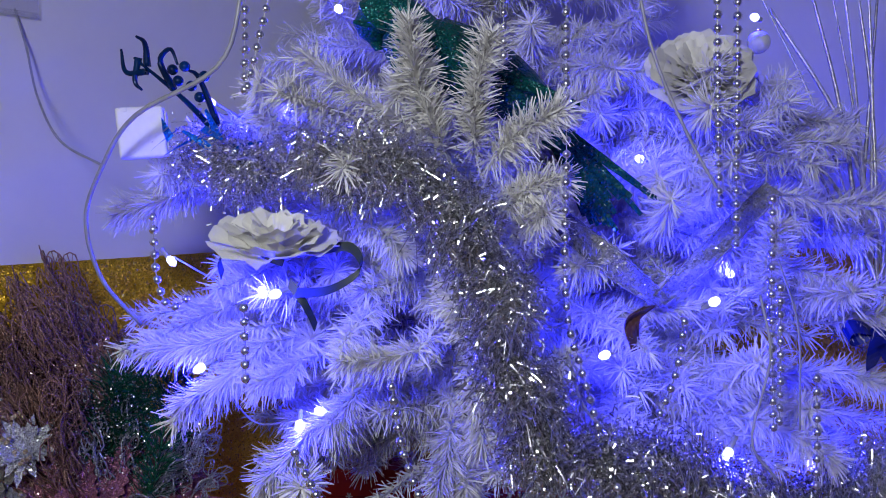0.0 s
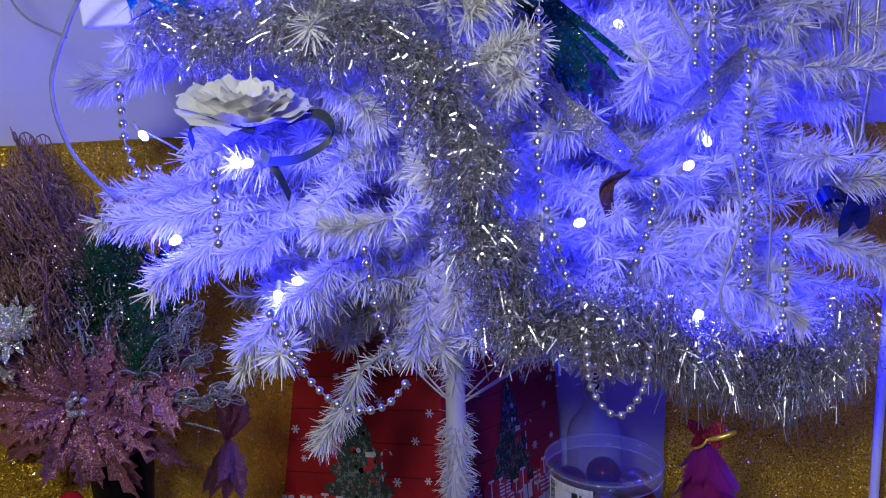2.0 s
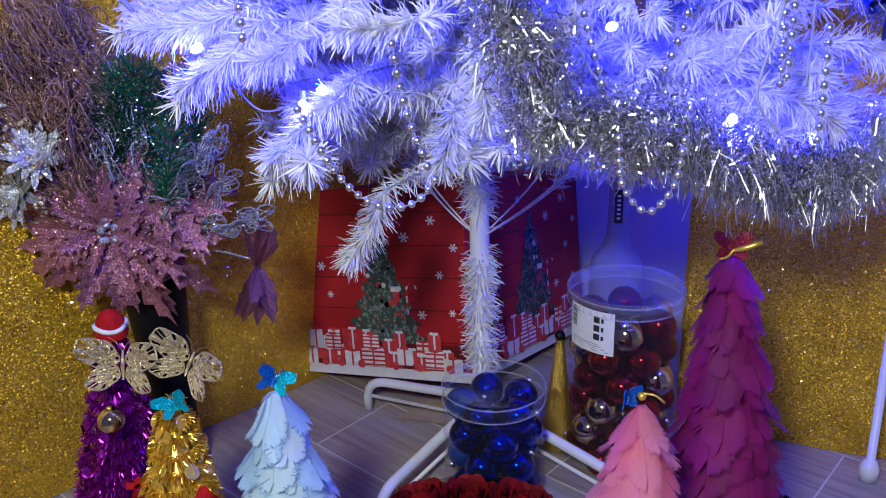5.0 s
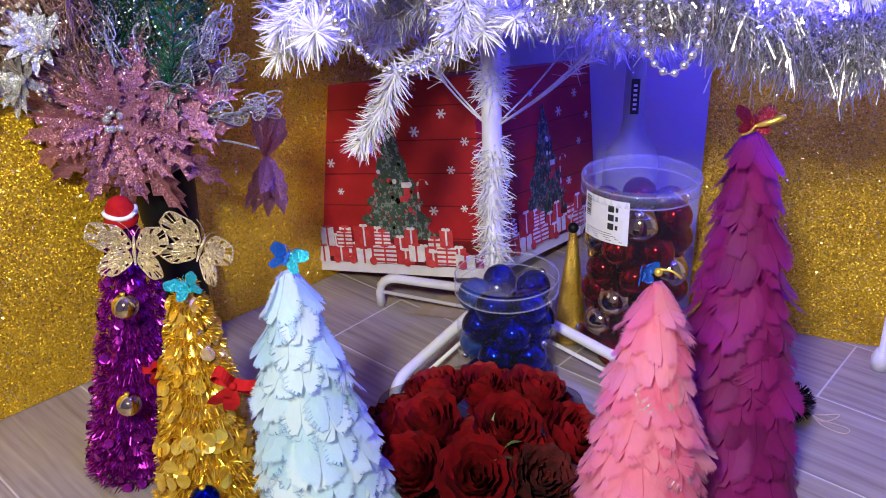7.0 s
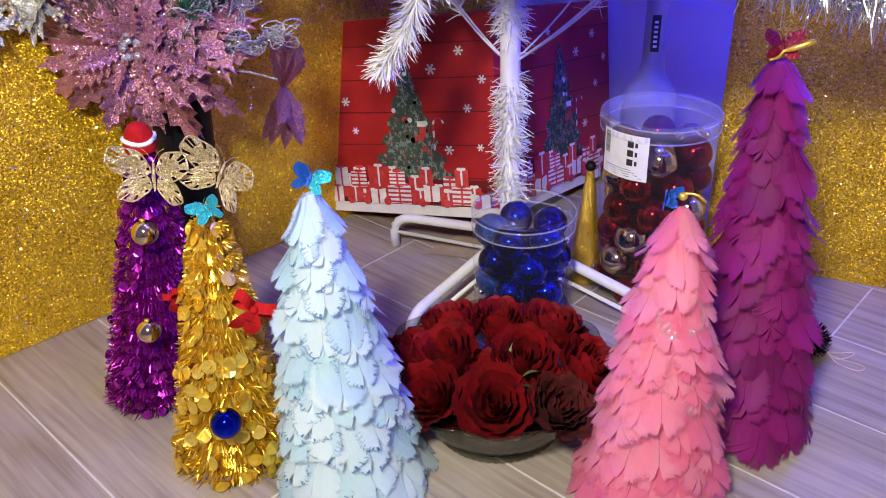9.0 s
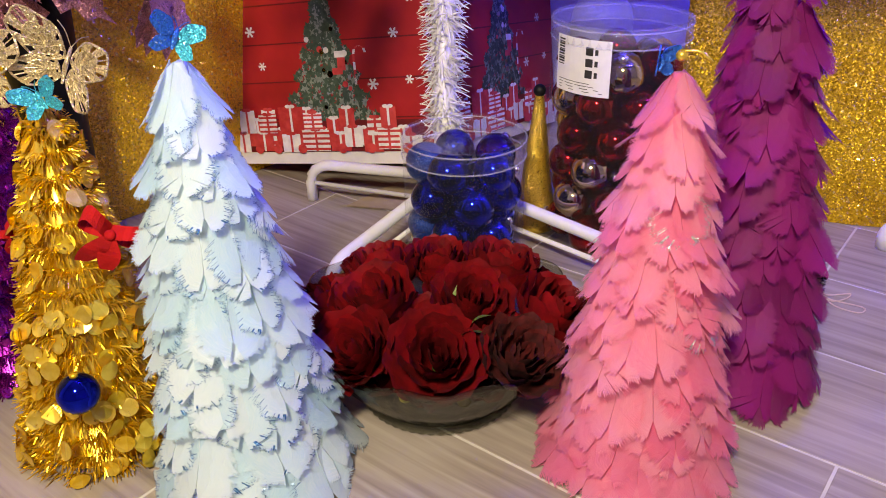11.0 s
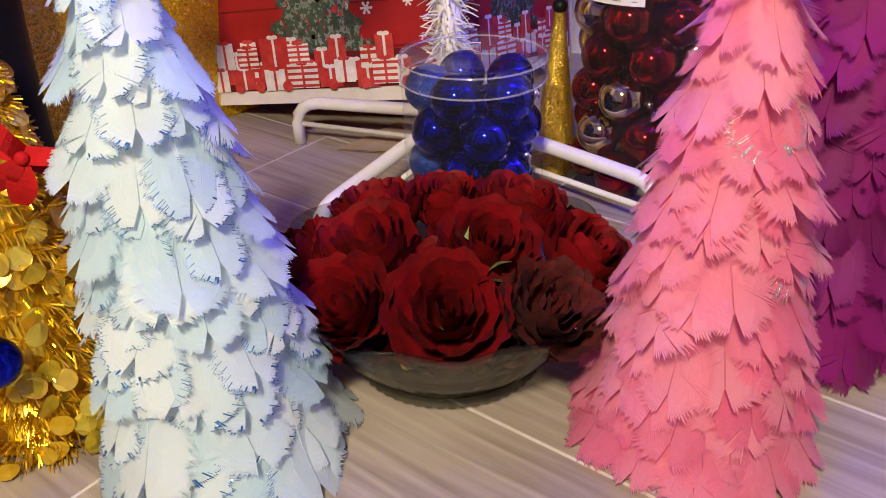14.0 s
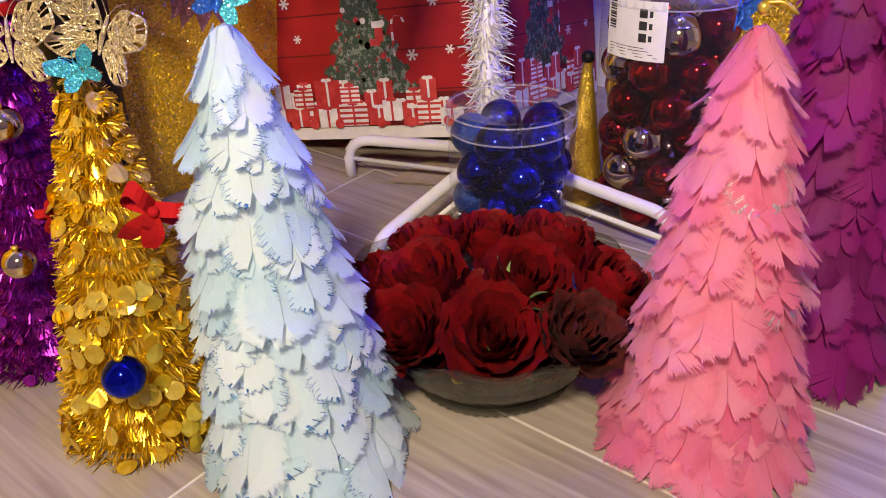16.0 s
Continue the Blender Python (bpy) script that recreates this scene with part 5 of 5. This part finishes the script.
g = Geo()
g.ball((0, 0, 0), 0.003, 10, 7)
bead_mesh = g.mesh("bead", M_BEAD, True)
for pts in ([(-0.213, 0.04, 1.12), (-0.214, 0.04, 1.06), (-0.216, 0.04, 1.004)], [(-0.185, 0.045, 1.12), (-0.20, 0.042, 1.06), (-0.214, 0.04, 1.006)],
            [(0.059, 0.03, 1.13), (0.058, 0.03, 1.08), (0.058, 0.03, 1.03)],
            [(0.118, 0.04, 1.13), (0.119, 0.04, 0.95), (0.119, 0.04, 0.79), (0.135, 0.04, 0.72), (0.152, 0.04, 0.66)],
            [(0.27, 0.10, 1.12), (0.272, 0.10, 1.0), (0.275, 0.10, 0.885)], [(0.292, 0.11, 1.12), (0.293, 0.11, 0.98), (0.294, 0.11, 0.83)],
            [(0.325, 0.09, 0.89), (0.326, 0.09, 0.78), (0.330, 0.09, 0.655)], [(0.334, 0.09, 0.80), (0.336, 0.09, 0.72), (0.336, 0.09, 0.66)], [(0.368, 0.08, 0.71), (0.37, 0.08, 0.65), (0.37, 0.08, 0.59)],
            [(-0.330, 0.05, 0.876), (-0.325, 0.045, 0.81), (-0.307, 0.04, 0.778), (-0.285, 0.045, 0.79)],
            [(-0.188, -0.04, 0.79), (-0.188, -0.04, 0.715)], [(-0.05, -0.01, 0.71), (-0.04, -0.01, 0.65), (-0.018, -0.01, 0.585)],
            [(0.235, 0.05, 0.77), (0.228, 0.05, 0.72), (0.21, 0.05, 0.67)]):
    bead_string(pts if len(pts) > 2 else [pts[0], tuple((a + b) / 2 for a, b in zip(*pts)), pts[1]])
bead_string([(-0.153, -0.005, 0.64), (-0.122, -0.002, 0.578), (-0.093, 0.0, 0.546), (-0.065, 0.003, 0.535), (-0.036, 0.005, 0.541), (-0.015, 0.01, 0.565)], 0.0037, 1.3, 0.80)
bead_string([(0.170, 0.05, 0.60), (0.176, 0.05, 0.55), (0.203, 0.05, 0.521), (0.228, 0.05, 0.55), (0.236, 0.05, 0.60)], 0.0037, 1.3, 0.80)

# ---- bird, flowers and picks ----
def flat_ribbon(name, label, pts, width, mat, across, category="ribbon"):
    """A wired ribbon with a rolled edge, rippled along its length."""
    g = Geo()
    line = [np.asarray(p) for p in curve(pts, 30)]
    across = unit(across)
    rows = []
    for i, p in enumerate(line):
        q = i / 29
        w = width * (0.35 + 0.65 * math.sin(math.pi * min(1, 0.25 + q * 0.62)))
        rows.append([p + across * w * e + np.array([0, -1, 0.2]) * 0.004 * math.sin(11 * q + 4 * e) for e in (-0.5, -0.25, 0, 0.25, 0.5)])
    for r0, r1 in zip(rows, rows[1:]):
        for k in range(4):
            g.face([r0[k], r0[k + 1], r1[k + 1], r1[k]])
            g.face([x + np.array([0, 0.0008, 0]) for x in (r1[k], r1[k + 1], r0[k + 1], r0[k])])
    for e in (0, 4):
        g.tube([r[e] for r in rows], 0.0011, 5)
    return solid(name, g, mat, label, category, smooth=True)


flat_ribbon("mesh_ribbon", "wide grey glitter mesh ribbon among the white branches", [(0.115, 0.04, 0.866), (0.163, 0.035, 0.826), (0.215, 0.05, 0.784)], 0.026, M_GREYG, (0.75, 0, 0.66))
flat_ribbon("mesh_ribbon", "wide grey glitter mesh ribbon among the white branches", [(0.325, 0.08, 0.898), (0.265, 0.06, 0.838), (0.212, 0.05, 0.786)], 0.022, M_GREYG, (0.7, 0, -0.7))
flat_ribbon("ribbon", "short brown satin ribbon end under the mesh ribbon", [(0.20, 0.02, 0.785), (0.184, 0.03, 0.768), (0.188, 0.035, 0.738)], 0.013, M_BROWNTAPE, (1, 0.2, 0.1))
g = Geo()
sp = curve([(-0.062, 0.01, 1.036), (-0.066, 0.0, 1.062), (-0.040, 0.0, 1.066), (-0.020, 0.01, 1.035), (0.03, 0.02, 1.015), (0.08, 0.03, 0.985), (0.115, 0.045, 0.95)], 22)
g.tube(sp, [0.004, 0.007, 0.014, 0.019, 0.021, 0.021, 0.020, 0.021, 0.025, 0.030, 0.034, 0.037, 0.038, 0.038, 0.037, 0.035, 0.032, 0.028, 0.024, 0.020, 0.016, 0.012], 16)
for i in range(26):
    a = np.array([0.10, 0.04, 0.965]) + rng.normal(size=3) * 0.006
    b = np.array([0.168, 0.065, 0.885]) + rng.normal(size=3) * np.array([0.016, 0.008, 0.012])
    d = b - a
    g.blade(a, unit(d), unit(np.cross(d, (0.2, -1, 0.1))), float(np.linalg.norm(d)), 0.013, 0.006, 0, 4, 0.35)
for sg in (-1, 1):
    for i in range(12):
        a = np.array([0.01 + 0.006 * i, 0.02 - sg * 0.03, 1.03 - 0.003 * i])
        g.blade(a, unit((0.8, sg * -0.1, -0.35 + 0.05 * (i % 3))), (0, 0.3, 0.95), 0.06, 0.012, 0.004, 0, 3, 0.3)
solid("bird_ornament", g, M_TEAL, "dark teal glitter bird with a long tail in the tree", "bird ornament", smooth=False)


def bloom(name, label, m, R, mat, flat, rings=((0.25, 4, 0.8), (0.5, 5, 0.75), (0.75, 6, 0.6), (1.0, 7, 0.42)), span=0.75, ruffle=0.045):
    ob = thing(name, label, "artificial flower", m)
    for k, (f, n, h) in enumerate(rings):
        me = [petal_mesh(R * f * 0.8, R * h * flat, span, R * 0.32 * (0.3 + f), mat, R * ruffle) for _ in range(3)]
        for i in range(n):
            part("petal", me[i % 3], None, ob, "", m=pose(0, 0, 0, rng.uniform(-6, 10), 0, 360 * (i + 0.4 * k) / n + rng.uniform(-10, 10)))
    return ob


bloom("silk_flower", "large white silk flower with ruffled petals on the tree", pose(0.258, 0.13, 1.01, 50, 10, -10), 0.047, M_PETALW, 1.0, ((0.25, 4, 0.85), (0.45, 6, 0.85), (0.65, 7, 0.78), (0.85, 8, 0.65), (1.0, 8, 0.5)), 0.72, 0.06)
bloom("silk_flower", "open white silk flower with dark ribbon below it", pose(-0.156, -0.035, 0.838, 14, 8, 0), 0.052, M_PETALW, 0.9)
for pts in ([(-0.15, -0.03, 0.83), (-0.185, -0.04, 0.842), (-0.215, -0.03, 0.835), (-0.218, -0.02, 0.815)], [(-0.14, -0.03, 0.80), (-0.10, -0.045, 0.805), (-0.07, -0.04, 0.825), (-0.085, -0.03, 0.845), (-0.12, -0.03, 0.835), (-0.14, -0.025, 0.80)],
            [(-0.145, -0.03, 0.81), (-0.13, -0.03, 0.79), (-0.122, -0.02, 0.765)]):
    g = Geo()
    line = curve(pts, 22)
    for a, b in zip(line, line[1:]):
        w = np.array([0.001, 0.0015, 0.0045])
        g.face([a - w, a + w, b + w, b - w])
        w2 = w + (0, 0.0008, 0)
        g.face([b - w + (0, .0008, 0), b + w2, a + w2, a - w + (0, .0008, 0)])
    solid("ribbon", g, M_RIBBON, "curl of dark satin ribbon under the white flower", "ribbon", smooth=True, group="dark ribbon curls")
ob = thing("glitter_pick", "dark blue glitter pick with curled leaves and berries", "decorative pick")
stems = [[(-0.25, 0.05, 0.96), (-0.29, 0.05, 1.0), (-0.345, 0.05, 1.045)], [(-0.30, 0.05, 1.01), (-0.315, 0.05, 1.04), (-0.30, 0.045, 1.052), (-0.292, 0.045, 1.035)],
         [(-0.33, 0.05, 1.03), (-0.355, 0.05, 1.03), (-0.36, 0.05, 1.055)], [(-0.33, 0.05, 1.035), (-0.332, 0.05, 1.06), (-0.342, 0.05, 1.068)], [(-0.25, 0.05, 0.97), (-0.27, 0.05, 1.02), (-0.283, 0.05, 1.03)],
         [(-0.34, 0.05, 1.045), (-0.345, 0.05, 1.02), (-0.337, 0.05, 1.01)]]
for st in stems:
    g = Geo()
    line = curve(st, 14)
    g.tube(line, [0.0042 - 0.00022 * i for i in range(14)], 7)
    part("leaf", g, M_NAVY, ob, "", True)
for p in ((-0.284, 0.045, 1.033), (-0.277, 0.045, 1.012), (-0.292, 0.045, 1.018), (-0.298, 0.045, 1.03), (-0.268, 0.045, 1.0), (-0.262, 0.045, 1.022)):
    g = Geo()
    g.ball(p, 0.0058, 12, 8)
    part("berry", g, M_NAVY, ob, "", True)
for i in range(9):
    g = Geo()
    a = np.array([-0.295 + 0.009 * i, 0.03, 0.955 + 0.012 * math.sin(i * 2.1)])
    g.blade(a, unit((rng.normal() * 0.6, -0.3, rng.normal())), (0.7, 0.2, 0.7), 0.035, 0.010, 0.003, 0, 3, 0.3)
    part("foil_leaf", g, M_BLUEG, ob)
ob = thing("battery_box", "small white plastic battery box with rounded edges, hung on a branch", "battery box", pose(-0.326, 0.028, 0.962, 0, -4, 24))
bm = bmesh.new()
bmesh.ops.create_cube(bm, size=1, matrix=Matrix.Diagonal((0.048, 0.02, 0.054, 1)))
bmesh.ops.bevel(bm, geom=bm.edges[:], offset=0.003, segments=3, affect="EDGES", profile=0.5)
me = bpy.data.meshes.new("case")
bm.to_mesh(me)
bm.free()
me.materials.append(M_PAPER)
part("case", me, None, ob)
g = Geo()
g.box((0.0245, -0.007, -0.02), (0.0262, 0.007, 0.02))
part("battery_lid", g, M_CABLE, ob, "clear grey side lid")
g = Geo()
g.box((-0.018, -0.0112, 0.022), (-0.012, -0.0098, 0.026))
part("switch", g, M_PAPER, ob)
bauble("bauble", "small pearl white ball on a thread", (0.330, 0.185, 1.06), 0.0125, M_GLASSORN)


def cable(pts, r=0.0017, label="thin clear grey cable running to the tree"):
    g = Geo()
    g.tube(curve(drawn(pts, 0.9) if pts[0][1] < 0.1 else pts, 40), r, 7)
    solid("cable", g, M_CABLE, label, "cable", smooth=True)


cable([(-0.645, 0.262, 1.16), (-0.62, 0.25, 1.10), (-0.585, 0.22, 1.03), (-0.50, 0.14, 0.965), (-0.40, 0.07, 0.93)], 0.0016)
cable([(-0.215, 0.05, 1.14), (-0.245, 0.05, 1.04), (-0.34, 0.04, 0.985), (-0.395, 0.06, 0.93), (-0.43, 0.08, 0.87), (-0.425, 0.1, 0.80), (-0.40, 0.14, 0.74)], 0.0024)
cable([(0.185, 0.08, 1.13), (0.205, 0.08, 1.04), (0.24, 0.08, 0.955), (0.275, 0.08, 0.89)], 0.0016)
cable([(0.30, 0.02, 0.80), (0.31, 0.02, 0.74), (0.295, 0.02, 0.66), (0.32, 0.03, 0.62)], 0.0012)
cable([(0.325, 0.06, 0.83), (0.345, 0.06, 0.76), (0.348, 0.06, 0.66)], 0.0010)
cable([(0.12, 0.03, 0.74), (0.14, 0.03, 0.68), (0.19, 0.03, 0.64)], 0.0014)
g = Geo()
p0, p1 = LW(-0.235) + np.array([0.003, -0.002]), LW(-0.36) + np.array([0.003, -0.002])
for a, b in ((1.145, 1.153), (1.27, 1.276)):
    g.face([(*p0, a), (*p1, a), (*p1, b), (*p0, b)])
g.face([(*p0, 1.145), (*p1, 1.145), (*p1, 1.276), (*p0, 1.276)], 0)
solid("wall_pocket", g, film("grey_clear_plastic", 0.35, (0.5, 0.5, 0.55)), "clear grey plastic pocket stuck to the wall", "wall holder")

# ---- silver twigs at the side ----
TWIG_TIPS = [(0.317, 0.22, 1.054),
             (0.353, 0.24, 1.109), (0.356, 0.2, 0.967), (0.358, 0.22, 0.926), (0.391, 0.24, 1.155), (0.409, 0.22, 1.149), (0.418, 0.2, 1.155), (0.445, 0.24, 1.152), (0.452, 0.22, 1.159), (0.475, 0.25, 1.141), (0.478, 0.23, 1.097), (0.395, 0.24, 0.843), (0.336, 0.26, 1.15)]
for i, t in enumerate(TWIG_TIPS):
    b = np.array((0.475, 0.24, 0.76)) + rng.normal(size=3) * np.array([0.012, 0.01, 0.004])
    t = np.array(t)
    mid = (b + t) / 2 + np.array([rng.uniform(0.0, 0.025), 0, 0.02])
    g = Geo()
    r0 = rng.uniform(0.0018, 0.0040)
    g.tube(curve([b, mid, t], 18), [r0 * (1 - 0.03 * k) for k in range(18)], 6)
    solid("twig", g, M_STICK, "long thin silver-painted twig stuck in the tree", "twig", smooth=True, group="silver twigs")

# ---- flower arrangement at the wall ----
g = Geo()
g.lathe([(0, 0.001), (0.030, 0.001), (0.031, 0.01), (0.026, 0.08), (0.029, 0.2), (0.036, 0.34), (0.039, 0.40), (0.036, 0.40), (0.030, 0.3), (0, 0.1)], (0, 0, 0), 28)
VX, VY = -0.508, 0.265
solid("vase", g, M_BLACK, "tall slim glossy black vase on the floor", "vase", pose(VX, VY, 0) @ Matrix.Diagonal((1.3, 1.3, 1, 1)), True)


def leaf_strip(g, p, d, n, L, W, bend, m=0, K=9, notch=0.13):
    """A pointed leaf, folded along its midrib, with notched sides."""
    p, d, n = np.asarray(p, float), unit(d), unit(n)
    s = unit(np.cross(d, n))
    prev = None
    for k in range(K + 1):
        q = k / K
        c = p + d * L * q + n * bend * L * q * q * -1
        w = W / 2 * math.sin(math.pi * min(1, 0.06 + q * 0.94)) ** 0.8 * (1 + notch if k % 2 else 1 - notch)
        fwd = d * (0.6 * L / K if k % 2 and notch > 0.2 else 0.0)
        cur = (c, c + s * w + n * 0.22 * w + fwd, c - s * w + n * 0.22 * w + fwd)
        if prev is not None:
            g.face([prev[0], prev[1], cur[1], cur[0]], m)
            g.face([prev[2], prev[0], cur[0], cur[2]], m)
        prev = cur


def poinsettia(label, c, R, n_out, mat, face=(0.1, -1, 0.12)):
    ob = thing("poinsettia", label, "artificial flower")
    f = unit(face)
    u = unit(np.cross(f, (0, 0, 1)))
    v = np.cross(u, f)
    for ring, (cnt, rr, lift) in enumerate(((n_out + 2, 1.0, -0.12), (n_out + 3, 0.9, 0.08), (n_out, 0.72, 0.28), (8, 0.48, 0.6))):
        for i in range(cnt):
            a = 2 * math.pi * (i + 0.5 * ring + rng.uniform(-0.15, 0.15)) / cnt
            d = unit(u * math.cos(a) + v * math.sin(a) + f * (lift + rng.uniform(-0.1, 0.15)))
            g = Geo()
            L = R * rr * rng.uniform(0.85, 1.1)
            leaf_strip(g, np.array(c) + d * 0.008 + f * 0.004 * ring, d, f + rng.normal(size=3) * 0.25, L, L * 0.29, 0.2, 0, 13, 0.30)
            part("petal", g, mat, ob)
    for i in range(9):
        g = Geo()
        g.ball(np.array(c) + f * 0.022 + (u * rng.normal() + v * rng.normal()) * 0.009, 0.0055, 10, 7)
        part("berry", g, M_SILVG, ob, "silver berry", True)
    return ob


poinsettia("large rose-pink glitter poinsettia with silver berries over the vase", (-0.515, 0.20, 0.455), 0.150, 11, M_PINKG, (0.12, -1, 0.05))
poinsettia("rose-pink glitter poinsettia turned upwards behind the first", (-0.465, 0.24, 0.500), 0.115, 10, M_PINKG, (0.25, -0.7, 0.6))
ob = thing("glitter_leaf_spray", "drooping spray of rose-pink glitter leaves on a stem", "artificial leaves")
g = Geo()
g.tube(curve([(VX + 0.02, VY, 0.39), (-0.40, 0.25, 0.405), (-0.325, 0.24, 0.395)], 10), 0.0015, 5)
part("stem", g, M_SILVG, ob)
for i in range(9):
    g = Geo()
    a = -1.9 + 3.6 * i / 8
    leaf_strip(g, (-0.325, 0.24, 0.385), (0.35 * math.sin(a * 2) + 0.12, -0.2, math.sin(a)), (0.9, -0.35, 0.1), 0.07 + 0.02 * abs(math.sin(a)), 0.034, 0.1)
    part("leaf", g, M_PINKG, ob)


def spray(name, label, base, tip, kind, mat, leaves, size):
    """A stem with lacy loops or needles along it."""
    g = Geo()
    base, tip = np.asarray(base, float), np.asarray(tip, float)
    mid = (base + tip) / 2 + rng.normal(size=3) * 0.02
    line = np.array(curve([base, mid, tip], 20))
    g.tube(list(line), [0.0020 - 0.00006 * i for i in range(20)], 5)
    for i in range(leaves):
        q = 0.25 + 0.75 * (i + rng.random()) / leaves
        j = min(int(q * 18), 18)
        p = line[j]
        ax = unit(line[j + 1] - line[j])
        sd = unit(np.cross(ax, rng.normal(size=3)))
        sd = unit(sd * np.array([1, 0.5, 1]))
        if kind == "loop":
            r = size * rng.uniform(0.6, 1.1)
            c = p + (sd * 0.7 + ax * 0.7) * r
            w = unit(np.cross(sd, ax))
            pts = [c + sd * r * math.cos(t) * 0.62 + ax * r * math.sin(t) + w * 0.15 * r * math.sin(2 * t) for t in np.linspace(0, 6.28, 11)]
            g.tube(pts, 0.0011, 4, 0, False)
            g.tube([p, c, c + ax * r], 0.0007, 4, 0, False)
            for t in (0.8, 2.2, 4.0, 5.3):
                g.tube([c, c + sd * r * math.cos(t) * 0.62 + ax * r * math.sin(t)], 0.0006, 3, 0, False)
        elif kind == "needle":
            d = unit(sd + ax * rng.uniform(0.6, 1.6))
            g.blade(p, d, unit(np.cross(d, rng.normal(size=3))), size * rng.uniform(0.7, 1.2), 0.0018, 0.002, 0, 1, 0.5)
        if kind != "leaf" and i % 2 == 0:
            for _ in range(3):
                D = rng.normal(size=3)
                g.blade(p + rng.normal(size=3) * size * 0.6, unit(D), unit(np.cross(D, rng.normal(size=3))), rng.uniform(0.001, 0.0024), 0.0018, 0, 1, 1, 0.9)
        if kind == "leaf":
            leaf_strip(g, p, sd + ax * 0.9, rng.normal(size=3), size * rng.uniform(0.7, 1.2), size * 0.34, 0.15)
    return solid(name, g, [mat, M_SPARK], label, "artificial spray")


for i in range(22):
    spray("fern_spray", "lacy rose-gold glitter fern spray in the vase", (VX, VY, 0.40), (-0.72 + 0.0115 * i, 0.20 - 0.12 * rng.random() + 0.004 * i, 0.87 - 0.014 * abs(i - 12) - 0.13 * rng.random()), "loop", M_ROSEG, 44, 0.021)
for i in range(18):
    spray("fern_spray", "lacy rose-gold glitter fern spray in the vase", (VX, VY, 0.40), (-0.735 + 0.014 * i, 0.10 + 0.09 * rng.random(), 0.62 + 0.18 * rng.random()), "loop", M_ROSEG, 40, 0.023)
for i in range(6):
    spray("fern_spray", "lacy silver-grey glitter fern spray in the vase", (VX, VY, 0.40), (-0.56 + 0.055 * i, 0.20 + 0.02 * rng.random(), 0.78 - 0.055 * i - 0.04 * rng.random()), "loop", M_SILVG, 24, 0.018)
for i in range(7):
    spray("pine_spray", "dark green glitter pine spray in the vase", (VX, VY, 0.40), (-0.50 + 0.024 * i, 0.17 + 0.02 * rng.random(), 0.70 - 0.02 * abs(i - 3) + 0.03 * rng.random()), "needle", M_GREENG, 420, 0.042)
for i in range(4):
    spray("leaf_spray", "silver glitter leaf spray in the vase", (VX, VY, 0.40), (-0.42 + 0.03 * i, 0.19, 0.50 + 0.035 * i), "loop", M_SILVG, 18, 0.022)
for x, y, z, R in ((-0.620, 0.16, 0.515, 0.058), (-0.660, 0.12, 0.575, 0.055), (-0.575, 0.15, 0.570, 0.05), (-0.685, 0.13, 0.50, 0.05), (-0.64, 0.15, 0.64, 0.045)):
    ob = thing("glitter_flower", "silver glitter flower with narrow petals in the vase", "artificial flower", group="silver flowers")
    f = unit((0.25, -1, 0.25) + rng.normal(size=3) * 0.25)
    u = unit(np.cross(f, (0, 0, 1)))
    v = np.cross(u, f)
    for i in range(22):
        a = i * 2.4
        d = unit(u * math.cos(a) + v * math.sin(a) + f * (0.1 + 0.035 * i))
        g = Geo()
        leaf_strip(g, (x, y, z), d, f, R * (1.05 - 0.02 * i), R * 0.26, 0.1)
        part("petal", g, M_SILVG, ob)
    g = Geo()
    g.tube(curve([(x, y + 0.004, z), ((x + VX) / 2, (y + VY) / 2, z - 0.05), (VX, VY, 0.38)], 10), 0.0016, 5)
    part("stem", g, M_SILVG, ob)
for i in range(16):
    g = Geo()
    p = (-0.60 + rng.uniform(-0.06, 0.05), 0.14 + rng.uniform(-0.02, 0.02), 0.55 + rng.uniform(-0.06, 0.08))
    for k in range(6):
        g.ball(np.array(p) + rng.normal(size=3) * 0.005, 0.0032, 7, 5)
    g.tube([p, (VX, VY, 0.39)], 0.0006, 3)
    solid("berry_sprig", g, M_CHAMP, "sprig of tiny champagne glitter berries in the vase", "artificial berries", smooth=True, group="berry sprigs")

# ---- floor tiles ----
TA, TB = np.array([0.848, -0.530]), np.array([0.530, 0.848])
PW, PL = 0.178, 0.60
g = Geo()
hx, hy, c = PL / 2 - 0.0015, PW / 2 - 0.0015, 0.0005
lo4 = [(-hx, -hy), (hx, -hy), (hx, hy), (-hx, hy)]
hi4 = [(-hx + c, -hy + c), (hx - c, -hy + c), (hx - c, hy - c), (-hx + c, hy - c)]
g.face([(x, y, 0) for x, y in hi4])
for i in range(4):
    j = (i + 1) % 4
    g.face([(*lo4[i], -0.004), (*lo4[j], -0.004), (*lo4[j], -c), (*lo4[i], -c)])
    g.face([(*lo4[i], -c), (*lo4[j], -c), (*hi4[j], 0), (*hi4[i], 0)])
tile = g.mesh("tile", M_TILE)
shift = {0: 0.47, 1: 0.35, 2: 0.36, 3: 0.138, 4: 0.50, 5: 0.25}
ang = math.degrees(math.atan2(TA[1], TA[0]))
for k in range(-16, 8):
    b = -0.384 + PW * (k + 0.5)
    off = shift.get(k, (k * 0.217) % 0.6)
    for i in range(-5, 6):
        a = off + PL * (i + 0.5)
        p = TA * a + TB * b
        q = p - CORNER
        if -0.4 < (-q[0] * LDIR[0] - q[1] * LDIR[1]) < 3.6 and -0.4 < q[0] * RDIR[0] + q[1] * RDIR[1] < 3.6:
            part("tile", tile, None, floor, "", m=pose(p[0], p[1], 0, 0, 0, ang))
